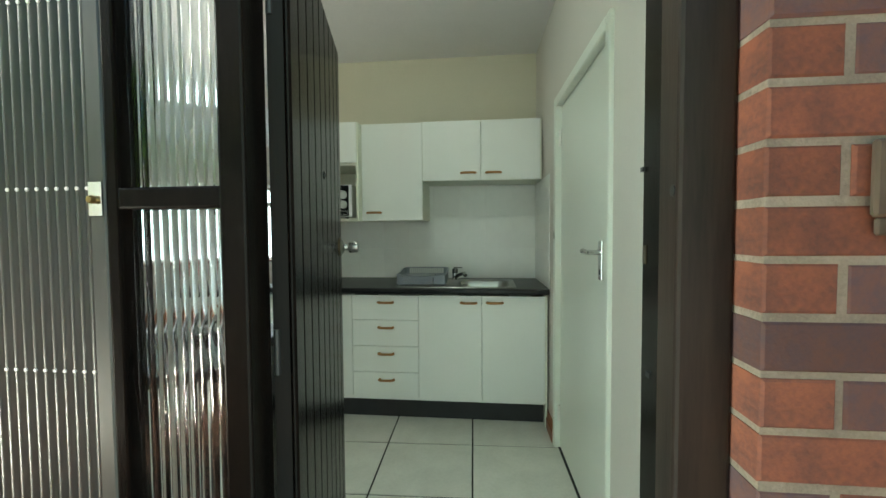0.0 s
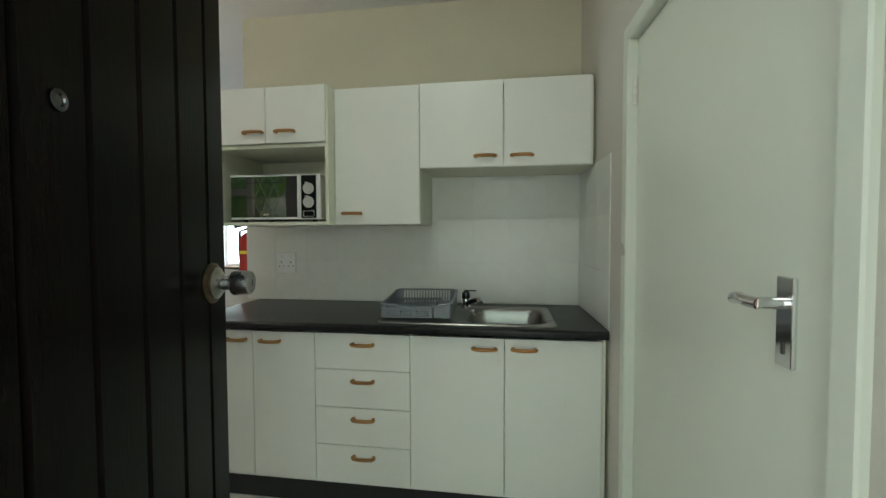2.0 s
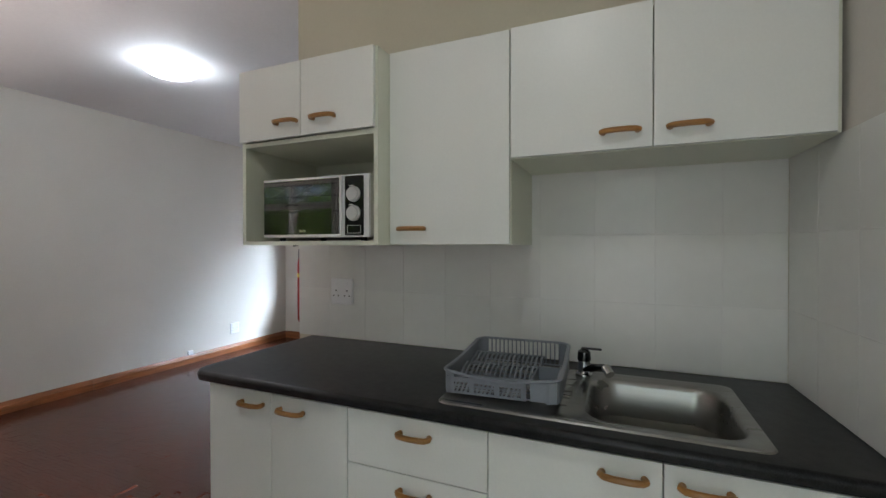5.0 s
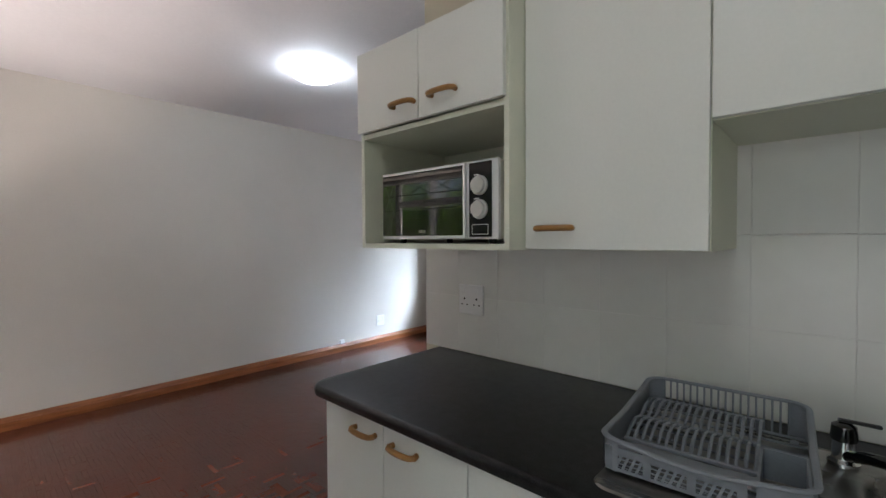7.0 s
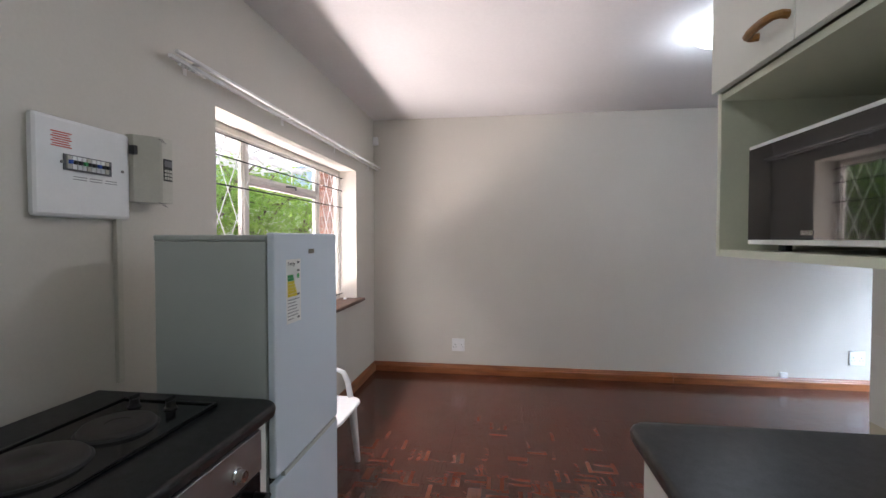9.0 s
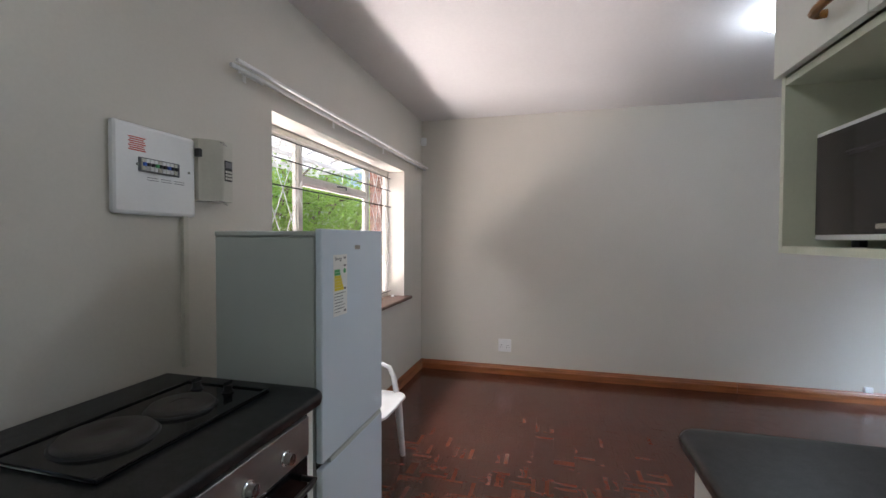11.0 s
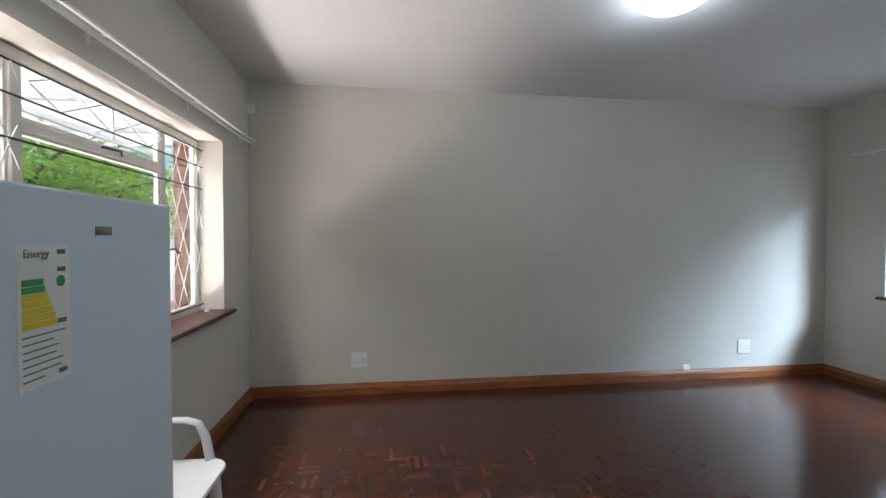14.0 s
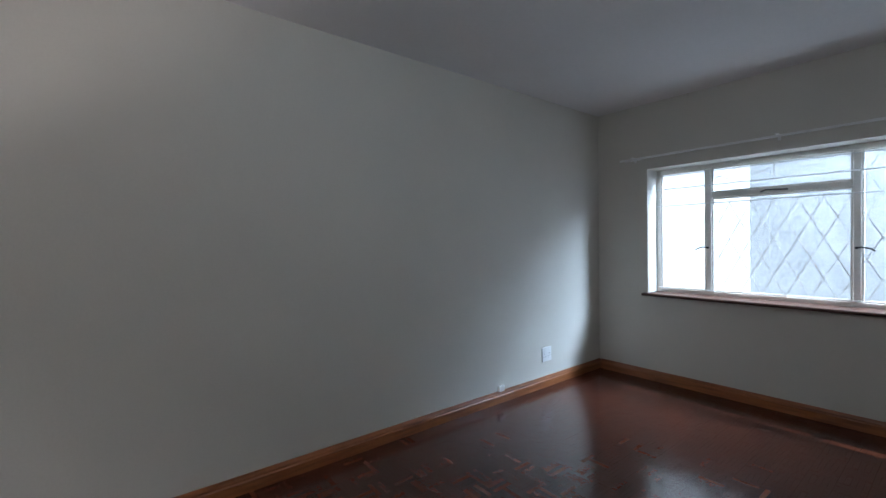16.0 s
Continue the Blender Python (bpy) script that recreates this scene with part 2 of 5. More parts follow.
# leaves let some sunlight through
leaf_nodes = M["leaf"].node_tree
glow_through = leaf_nodes.nodes.new("ShaderNodeBsdfTranslucent")
glow_through.inputs[0].default_value = (0.46, 0.72, 0.10, 1)
blend = leaf_nodes.nodes.new("ShaderNodeMixShader")
blend.inputs[0].default_value = 0.5
leaf_nodes.links.new(leaf_nodes.nodes["Principled BSDF"].outputs[0], blend.inputs[1])
leaf_nodes.links.new(glow_through.outputs[0], blend.inputs[2])
leaf_nodes.links.new(blend.outputs[0], leaf_nodes.nodes["Material Output"].inputs[0])

# white carport sheeting glows where the sun stands on it
M["sheet"] = material("white_roof_sheet", (0.85, 0.84, 0.82), 0.5, var=0.03, scale=2, fine=30, bump=0.05)
sheet_nodes = M["sheet"].node_tree
sheet_through = sheet_nodes.nodes.new("ShaderNodeBsdfTranslucent")
sheet_through.inputs[0].default_value = (0.88, 0.86, 0.84, 1)
sheet_blend = sheet_nodes.nodes.new("ShaderNodeMixShader")
sheet_blend.inputs[0].default_value = 0.8
sheet_nodes.links.new(sheet_nodes.nodes["Principled BSDF"].outputs[0], sheet_blend.inputs[1])
sheet_nodes.links.new(sheet_through.outputs[0], sheet_blend.inputs[2])
sheet_nodes.links.new(sheet_blend.outputs[0], sheet_nodes.nodes["Material Output"].inputs[0])

# ---- building helpers ----
ORIGIN = {}


def block(bm, x0, x1, y0, y1, z0, z1, bevel=0.0, seg=1):
    m = Matrix.Translation(((x0 + x1) / 2, (y0 + y1) / 2, (z0 + z1) / 2)) @ Matrix.Diagonal((abs(x1 - x0), abs(y1 - y0), abs(z1 - z0), 1))
    made = bmesh.ops.create_cube(bm, size=1, matrix=m)["verts"]
    if bevel:
        edges = list({e for v in made for e in v.link_edges})
        bmesh.ops.bevel(bm, geom=edges, offset=bevel, segments=seg, affect="EDGES", profile=0.5)
    return bm


def boxed(*args, **kw):
    return block(bmesh.new(), *args, **kw)


def tube(bm, a, b, r0, r1=None, sides=16):
    a, b = Vector(a), Vector(b)
    d = b - a
    m = Matrix.Translation((a + b) / 2) @ d.to_track_quat("Z", "Y").to_matrix().to_4x4()
    bmesh.ops.create_cone(bm, cap_ends=True, segments=sides, radius1=r0, radius2=r0 if r1 is None else r1, depth=d.length, matrix=m)
    return bm


def tubed(*args, **kw):
    return tube(bmesh.new(), *args, **kw)


def lathe(bm, profile, m, sides=24):
    """Turn (radius, height) pairs round the local z axis of m."""
    rings = []
    for r, h in profile:
        rings.append([bm.verts.new(m @ Vector((max(r, 1e-4) * math.cos(2 * math.pi * i / sides), max(r, 1e-4) * math.sin(2 * math.pi * i / sides), h))) for i in range(sides)])
    for a, b in zip(rings, rings[1:]):
        for i in range(sides):
            j = (i + 1) % sides
            bm.faces.new((a[i], a[j], b[j], b[i]))
    bm.faces.new(rings[0][::-1])
    bm.faces.new(rings[-1])
    return bm


def sweep(bm, path, r, sides=8, closed=False, flat=1.0):
    """A bar of round or flattened section along a path."""
    pts = [Vector(p) for p in path]
    rings = []
    count = len(pts)
    for i, p in enumerate(pts):
        if closed:
            d = pts[(i + 1) % count] - pts[i - 1]
        else:
            d = pts[min(i + 1, count - 1)] - pts[max(i - 1, 0)]
        d.normalize()
        side = d.cross(Vector((0, 0, 1)))
        if side.length < 1e-3:
            side = Vector((1, 0, 0))
        side.normalize()
        up = side.cross(d)
        rings.append([bm.verts.new(p + side * r * math.cos(2 * math.pi * k / sides) + up * r * flat * math.sin(2 * math.pi * k / sides)) for k in range(sides)])
    pairs = list(zip(rings, rings[1:])) + ([(rings[-1], rings[0])] if closed else [])
    for a, b in pairs:
        for k in range(sides):
            m = (k + 1) % sides
            bm.faces.new((a[k], a[m], b[m], b[k]))
    if not closed:
        bm.faces.new(rings[0][::-1])
        bm.faces.new(rings[-1])
    return bm


def finish(name, bm, mat, smooth=False):
    bmesh.ops.recalc_face_normals(bm, faces=bm.faces)
    data = bpy.data.meshes.new(name)
    bm.to_mesh(data)
    bm.free()
    data.materials.append(M[mat])
    if smooth:
        data.shade_smooth()
        data.set_sharp_from_angle(angle=radians(40))
    return data


def thing(name, label, category, at, group="", m=None):
    """An Empty at the thing's base; parts are given in world places unless m sets a pose of its own."""
    ob = tagged(new(name), label, category, group)
    if m is None:
        ob.location = at
        ORIGIN[ob] = Vector(at)
    else:
        ob.matrix_world = m
        ORIGIN[ob] = Vector((0, 0, 0))
    return ob


def part(name, bm, mat, parent, label="", smooth=False):
    bmesh.ops.translate(bm, verts=bm.verts, vec=-ORIGIN[parent])
    ob = new(name, finish(name, bm, mat, smooth))
    ob.parent = parent
    ORIGIN[ob] = ORIGIN[parent]
    return tagged(ob, label)


def setting(name, bm, mat, label="", category="", smooth=False):
    ob = new(name, finish(name, bm, mat, smooth))
    ORIGIN[ob] = Vector((0, 0, 0))
    return tagged(ob, label, category, kind="structure")


# ---- plan ----
EAST, KITCHEN_Y, SOUTH, WEST, NORTH, TOP = 0.464, 3.398, 1.135, -4.490, 6.455, 2.632
FLOOR = 0.068
PIER_X = -1.507
SKEW = math.atan(0.034)


def wall_with_openings(x0, x1, y0, y1, z0, z1, holes, along="x"):
    """A wall as one mesh of butted blocks, with openings (from, to, low, high) along it."""
    bm = bmesh.new()
    def put(a, b, low, high):
        if b - a > 1e-4 and high - low > 1e-4:
            if along == "x":
                block(bm, a, b, y0, y1, low, high)
            else:
                block(bm, x0, x1, a, b, low, high)
    a = x0 if along == "x" else y0
    end = x1 if along == "x" else y1
    for h0, h1, low, high in sorted(holes):
        put(a, h0, z0, z1)
        put(h0, h1, z0, low)
        put(h0, h1, high, z1)
        a = h1
    put(a, end, z0, z1)
    return bm


wall_south = setting("wall_south", wall_with_openings(WEST - 0.25, 0.62, 0.93, SOUTH, 0, TOP, [(-3.955, -2.05, 0.885, 2.034), (-0.75, 0.566, 0.0, 2.19)]), "plaster", "warm beige plastered wall with a window and the entrance door", "wall")
setting("wall_west", boxed(WEST - 0.25, WEST, SOUTH, NORTH, 0, TOP), "plaster", "long plain warm beige plastered wall", "wall")
setting("wall_north", wall_with_openings(WEST - 0.25, PIER_X + 0.2, NORTH, NORTH + 0.30, 0, TOP, [(-3.99, -2.13, 0.875, 2.028)]), "plaster", "warm beige plastered wall with a wide window", "wall")
setting("wall_kitchen", boxed(PIER_X, EAST + 0.3, KITCHEN_Y, KITCHEN_Y + 0.12, 0, TOP), "lamplit_plaster", "plastered wall behind the kitchen cabinets, yellow lamplight in its colour", "wall")
setting("wall_pier", boxed(PIER_X, PIER_X + 0.12, KITCHEN_Y + 0.12, NORTH, 0, TOP), "plaster", "warm beige plastered wall on the living side", "wall")
setting("ceiling", boxed(WEST - 0.25, 0.9, 0.80, NORTH + 0.3, TOP, TOP + 0.10), "ceiling", "smooth white painted ceiling", "ceiling")
setting("floor", boxed(WEST - 0.25, -1.41, 0.82, NORTH + 0.3, FLOOR - 0.08, FLOOR - 0.006), "parquet_gap", "dark red mosaic parquet floor", "floor")
setting("floor_kitchen", boxed(-1.41, 0.9, 0.72, KITCHEN_Y, FLOOR - 0.08, FLOOR - 0.004), "floor_grout", "cream tiled kitchen floor with dark joints", "floor")

# east wall, a little off square, with its door
EAST_M = Matrix.Translation((EAST, KITCHEN_Y, 0)) @ Matrix.Rotation(SKEW, 4, "Z")


def east_setting(name, bm, mat, label, category):
    ob = setting(name, bm, mat, label, category)
    ob.matrix_world = EAST_M
    return ob


# local: x into the wall, y from the corner (negative towards the entrance)
D_FAR, D_NEAR = -0.853, -1.752
east_setting("wall_east", wall_with_openings(0, 0.14, -2.398, 0.0, 0, TOP, [(D_NEAR - 0.045, D_FAR + 0.045, 0.0, 2.042)], along="y"), "plaster", "warm beige plastered wall with an inner door", "wall")


# ---- kitchen ----
def pull(parent, x, y, z, length=0.105):
    """A bow handle of wood on a front that faces -y."""
    bm = bmesh.new()
    h = length / 2
    path = [(-h + 0.008, 0, 0), (-h + 0.004, -0.014, 0), (-h + 0.012, -0.024, 0), (-h + 0.03, -0.028, 0), (0, -0.029, 0), (h - 0.03, -0.028, 0), (h - 0.012, -0.024, 0), (h - 0.004, -0.014, 0), (h - 0.008, 0, 0)]
    sweep(bm, [(x + a, y + b, z + c) for a, b, c in path], 0.0085, 8, flat=0.95)
    return part("handle", bm, "handle_wood", parent, "honey-coloured wooden bow handle", smooth=True)


FRONT_Y, BACK_Y = 2.79, KITCHEN_Y - 0.004


def base_unit(name, label, x0, x1, fronts):
    """fronts: (kind, x0, x1, z0, z1, handle x, handle z)."""
    root = thing(name, label, "kitchen cabinet", ((x0 + x1) / 2, 3.1, 0.0), "base cabinets under the worktop")
    bm = bmesh.new()
    for a, b in ((x0, x0 + 0.016), (x1 - 0.016, x1)):
        block(bm, a, b, FRONT_Y + 0.018, BACK_Y, 0.205, 0.912)
    block(bm, x0 + 0.016, x1 - 0.016, FRONT_Y + 0.018, BACK_Y, 0.205, 0.221)
    block(bm, x0 + 0.016, x1 - 0.016, BACK_Y - 0.004, BACK_Y, 0.221, 0.912)
    part("body", bm, "melamine", root)
    part("plinth", boxed(x0, x1, 2.865, 2.881, FLOOR, 0.204), "plinth", root, "black kick board")
    for kind, a, b, z0, z1, hx, hz in fronts:
        front = part(kind, boxed(a + 0.0015, b - 0.0015, FRONT_Y, FRONT_Y + 0.016, z0 + 0.0015, z1 - 0.0015, bevel=0.0012), "melamine", root)
        pull(front, hx, FRONT_Y, hz)
    return root


base_unit("base_cabinet", "white double-door base cabinet with wooden bow handles", -1.372, -0.784, [("door", -1.372, -1.087, 0.221, 0.899, -1.165, 0.856), ("door", -1.087, -0.784, 0.225, 0.898, -0.997, 0.854)])
base_unit("drawer_cabinet", "white cabinet of four drawers with wooden bow handles", -0.784, -0.344, [("drawer", -0.784, -0.344, z0, z1, -0.557, z1 - 0.047) for z0, z1 in ((0.221, 0.391), (0.391, 0.563), (0.563, 0.735), (0.735, 0.899))])
base_unit("sink_cabinet", "white double-door cabinet below the sink with wooden bow handles", -0.344, 0.458, [("door", -0.344, 0.063, 0.221, 0.899, -0.020, 0.854), ("door", 0.063, 0.458, 0.221, 0.899, 0.145, 0.856)])
end_panel = thing("end_panel", "narrow white end panel beside the sink cabinet", "panel", (0.47, 3.0, 0.0))
part("board", boxed(0.459, 0.472, FRONT_Y + 0.004, BACK_Y, FLOOR, 0.912), "carcass", end_panel)


def rounded_slab(x0, x1, y0, y1, z0, z1, r):
    """A worktop with a bull-nosed front (towards -y) and one rounded corner."""
    bm = bmesh.new()
    prof = [(y1, z0), (y1, z1)]
    for i in range(7):
        a = math.pi / 2 * i / 6
        prof.append((y0 + r - r * math.sin(a), z1 - r + r * math.cos(a)))
    prof.append((y0 + 0.004, z0))
    xs = [x0, x0 + 0.005, x0 + 0.014, x0 + 0.027, x0 + 0.044] + [x1]
    rows = []
    for i, x in enumerate(xs):
        inset = (0.044, 0.027, 0.014, 0.005, 0.0)[i] if i < 5 else 0.0
        rows.append([bm.verts.new((x, y + inset if y < y0 + r + 0.001 else y, z)) for y, z in prof])
    n = len(prof)
    for a, b in zip(rows, rows[1:]):
        for k in range(n):
            j = (k + 1) % n
            bm.faces.new((a[k], a[j], b[j], b[k]))
    bm.faces.new(rows[0])
    bm.faces.new(rows[-1][::-1])
    return bm


worktop = thing("worktop", "black speckled laminate worktop with a rounded front edge", "worktop", (-0.46, 3.05, 0.904))
part("slab", rounded_slab(-1.425, 0.478, 2.758, BACK_Y, 0.913, 0.945, 0.014), "granite", worktop, smooth=True)


def wall_unit(name, label, x0, x1, y0, z0, z1, fronts, niche=None):
    root = thing(name, label, "kitchen cabinet", ((x0 + x1) / 2, KITCHEN_Y, z0), "wall cabinets above the worktop")
    t = 0.016
    y = y0 + 0.018 if niche is None else y0
    part("side_panel", boxed(x0, x0 + t, y, BACK_Y, z0, z1), "carcass", root)
    part("side_panel", boxed(x1 - t, x1, y, BACK_Y, z0, z1), "carcass", root)
    part("bottom_panel", boxed(x0 + t, x1 - t, y + 0.001, BACK_Y, z0, z0 + t), "carcass", root)
    part("top_panel", boxed(x0 + t, x1 - t, y + 0.001, BACK_Y, z1 - t, z1), "carcass", root)
    part("back_panel", boxed(x0 + t, x1 - t, BACK_Y - 0.006, BACK_Y, z0 + t, z1 - t), "carcass", root)
    if niche:
        part("shelf", boxed(x0 + t, x1 - t, y + 0.001, BACK_Y - 0.006, niche, niche + t), "carcass", root)
    for a, b, c, d, hx, hz in fronts:
        front = part("door", boxed(a + 0.0015, b - 0.0015, y0 - (0.017 if niche else 0), y0 - (0.001 if niche else -0.016), c + 0.0015, d - 0.0015, bevel=0.0012), "melamine", root)
        pull(front, hx, y0 - (0.017 if niche else 0), hz)
    return root


wall_unit("microwave_cabinet", "white wall cabinet with an open microwave niche below two doors", -1.402, -0.783, 2.965, 1.385, 2.058, [(-1.402, -1.099, 1.783, 2.058, -1.161, 1.838), (-1.099, -0.789, 1.783, 2.058, -0.994, 1.838)], niche=1.765)
wall_unit("tall_wall_cabinet", "tall white single-door wall cabinet with a wooden bow handle", -0.782, -0.349, 3.04, 1.386, 2.062, [(-0.782, -0.349, 1.386, 2.062, -0.692, 1.442)])
wall_unit("short_wall_cabinet", "short white double-door wall cabinet above the sink", -0.348, 0.466, 3.04, 1.657, 2.065, [(-0.348, 0.055, 1.657, 2.065, -0.030, 1.707), (0.055, 0.455, 1.657, 2.065, 0.141, 1.706)])


# ---- openings and trim ----
def bar(bm, a, b, w, d):
    """A flat bar from a to b in the x-z plane, w wide and d deep."""
    a, b = Vector(a), Vector(b)
    along = (b - a).normalized()
    side = Vector((-along.z, 0, along.x)) * (w / 2)
    deep = Vector((0, d / 2, 0))
    vs = [bm.verts.new(p + s * side + q * deep) for p in (a, b) for s in (-1, 1) for q in (-1, 1)]
    for f in ((0, 1, 3, 2), (4, 6, 7, 5), (0, 4, 5, 1), (2, 3, 7, 6), (0, 2, 6, 4), (1, 5, 7, 3)):
        bm.faces.new([vs[i] for i in f])
    return bm


def lattice(parent, x0, x1, z0, z1, y, w, h):
    """Crossing flat bars of a diamond burglar grille, cut to a rectangle."""
    steep = h / w
    k = math.floor((x0 - (z1 - z0) / steep) / w) * w
    while k < x1 + (z1 - z0) / steep:
        for sign in (1, -1):
            # x = k + sign * (z - z0) / steep
            xa, xb = k, k + sign * (z1 - z0) / steep
            lo, hi = max(min(xa, xb), x0), min(max(xa, xb), x1)
            if hi - lo > 0.02:
                za = z0 + (lo - k) * steep * sign
                zb = z0 + (hi - k) * steep * sign
                part("grille_bar", bar(bmesh.new(), (lo, y + sign * 0.002, za), (hi, y + sign * 0.002, zb), 0.0055, 0.003), "grille", parent)
        k += w


def stay(parent, x, y, z, room, flip=1):
    """A cockspur handle on a casement."""
    bm = bmesh.new()
    tube(bm, (x, y, z), (x, y + room * 0.03, z), 0.009, sides=10)
    sweep(bm, [(x, y + room * 0.03, z), (x + flip * 0.03, y + room * 0.035, z + 0.006), (x + flip * 0.07, y + room * 0.035, z - 0.004), (x + flip * 0.095, y + room * 0.035, z - 0.022)], 0.006, 8)
    part("catch", bm, "black_metal", parent, "black iron cockspur catch", smooth=True)


def casement_window(name, label, x0, x1, z0, z1, y, room, m1, m2, tr0, tr1):
    """A steel window: two side casements, a top-hung light over a fixed pane, grille on the room side."""
    root = tagged(new(name), label, "window", kind="structure")
    ORIGIN[root] = Vector((0, 0, 0))
    f, d = 0.036, 0.022
    for nm, a, b, c, e in (("window_frame", x0, x0 + f, z0, z1), ("window_frame", x1 - f, x1, z0, z1), ("window_frame", x0 + f, x1 - f, z1 - f, z1), ("window_frame", x0 + f, x1 - f, z0, z0 + f),
                           ("mullion", m1[0], m1[1], z0 + f, z1 - f), ("mullion", m2[0], m2[1], z0 + f, z1 - f), ("transom", m1[1], m2[0], tr0, tr1)):
        part(nm, boxed(a, b, y - d, y + d, c, e, bevel=0.004), "white_frame", root)
    for a, b, c, e in ((x0 + f, m1[0], z0 + f, z1 - f), (m2[1], x1 - f, z0 + f, z1 - f), (m1[1], m2[0], z0 + f, tr0), (m1[1], m2[0], tr1, z1 - f)):
        pane = part("pane", boxed(a, b, y - 0.002, y + 0.002, c, e), "glass", root)
        pane.visible_shadow = False
        g = 0.013
        for aa, bb, cc, ee in ((a, a + g, c, e), (b - g, b, c, e), (a + g, b - g, c, c + g), (a + g, b - g, e - g, e)):
            part("sash_bead", boxed(aa, bb, y - 0.012, y + 0.012, cc, ee), "white_frame", root)
    gy = y + room * 0.048
    for c in (z0 + 0.045, tr0 - 0.045, tr1 + 0.065, z1 - 0.065):
        part("grille_rod", tubed((x0 + 0.004, gy, c), (x1 - 0.004, gy, c), 0.0042, sides=8), "black_metal" if room > 0 else "grille", root)
    if room < 0:
        lattice(root, m1[1], m2[0], z0 + 0.045, tr0 - 0.045, gy, 0.150, 0.30)
    if room > 0:
        lattice(root, x0 + 0.01, m1[0], z0 + 0.045, z1 - 0.065, gy, 0.150, 0.30)
    lattice(root, m2[1], x1 - 0.01, z0 + 0.045, z1 - 0.065, gy, 0.150, 0.30)
    lattice(root, m1[1], m2[0], tr1 + 0.065, z1 - 0.065, gy, 0.300, 0.13)
    mid = (m1[1] + m2[0]) / 2
    part("grille_rod", tubed((mid, gy, tr1 + 0.02), (mid, gy, z1 - 0.05), 0.0042, sides=8), "grille", root)
    bm = bmesh.new()
    sweep(bm, [(mid - 0.09, y + room * 0.03, tr0 + 0.018), (mid - 0.05, y + room * 0.05, tr0 + 0.03), (mid + 0.09, y + room * 0.055, tr0 + 0.022)], 0.006, 8)
    part("stay", bm, "black_metal", root, "black iron window stay", smooth=True)
    stay(root, (m1[0] + m1[1]) / 2, y + room * d, z0 + 0.42, room, -1)
    stay(root, (m2[0] + m2[1]) / 2, y + room * d, z0 + 0.42, room, 1)
    return root


casement_window("window_1", "cream steel window with a diamond burglar grille", -3.953, -2.052, 0.887, 2.032, 0.955, 1, (-3.530, -3.480), (-2.560, -2.512), 1.752, 1.790)
casement_window("window_2", "white steel window with a diamond burglar grille", -3.988, -2.132, 0.877, 2.026, 6.66, -1, (-3.565, -3.520), (-2.625, -2.580), 1.728, 1.775)

setting("window_sill_1", boxed(-3.995, -2.01, 0.985, 1.205, 0.862, 0.890, bevel=0.008, seg=2), "sill", "dark varnished wooden window sill", "sill")
setting("window_sill_2", boxed(-4.03, -2.10, 6.405, 6.63, 0.852, 0.878, bevel=0.008, seg=2), "sill", "dark varnished wooden window sill", "sill")
pebble = thing("loose_catch", "small white plastic catch lying on the window sill", "catch", (-3.86, 1.06, 0.890))
part("knob", lathe(bmesh.new(), [(0.0, 0.0), (0.014, 0.0), (0.016, 0.006), (0.010, 0.014), (0.0, 0.016)], Matrix.Translation((-3.86, 1.06, 0.890)), 12), "white_plastic", pebble, smooth=True)


def moulding(bm, a, b, normal, h=0.095, t=0.02):
    """A skirting board from a to b on the floor, standing out along normal."""
    a, b, n = Vector(a), Vector(b), Vector(normal)
    prof = [(0, 0), (t, 0), (t, h * 0.62), (t * 0.72, h * 0.70), (t * 0.72, h * 0.78), (t * 0.45, h * 0.90), (t * 0.3, h), (0, h)]
    ra = [bm.verts.new(a + n * o + Vector((0, 0, z))) for o, z in prof]
    rb = [bm.verts.new(b + n * o + Vector((0, 0, z))) for o, z in prof]
    k = len(prof)
    for i in range(k):
        j = (i + 1) % k
        bm.faces.new((ra[i], ra[j], rb[j], rb[i]))
    bm.faces.new(ra)
    bm.faces.new(rb[::-1])
    return bm


SK = "stained pine skirting board"
setting("baseboard_west", moulding(bmesh.new(), (WEST, SOUTH, FLOOR), (WEST, 4.038, FLOOR), (1, 0, 0)), "skirting", SK, "skirting")
setting("baseboard_west_north", moulding(bmesh.new(), (WEST, 4.042, FLOOR), (WEST, NORTH, FLOOR), (1, 0, 0)), "skirting", SK, "skirting")
setting("baseboard_south", moulding(bmesh.new(), (WEST + 0.02, SOUTH, FLOOR), (-1.507, SOUTH, FLOOR), (0, 1, 0)), "skirting", SK, "skirting")
setting("baseboard_north", moulding(bmesh.new(), (WEST + 0.02, NORTH, FLOOR), (PIER_X - 0.02, NORTH, FLOOR), (0, -1, 0)), "skirting", SK, "skirting")
setting("baseboard_pier", moulding(bmesh.new(), (PIER_X, KITCHEN_Y, FLOOR), (PIER_X, NORTH - 0.02, FLOOR), (-1, 0, 0)), "skirting", SK, "skirting")
skirt = setting("baseboard_east", moulding(bmesh.new(), (0, -0.54, FLOOR), (0, D_FAR + 0.055, FLOOR), (-1, 0, 0)), "skirting", SK, "skirting")
skirt.matrix_world = EAST_M

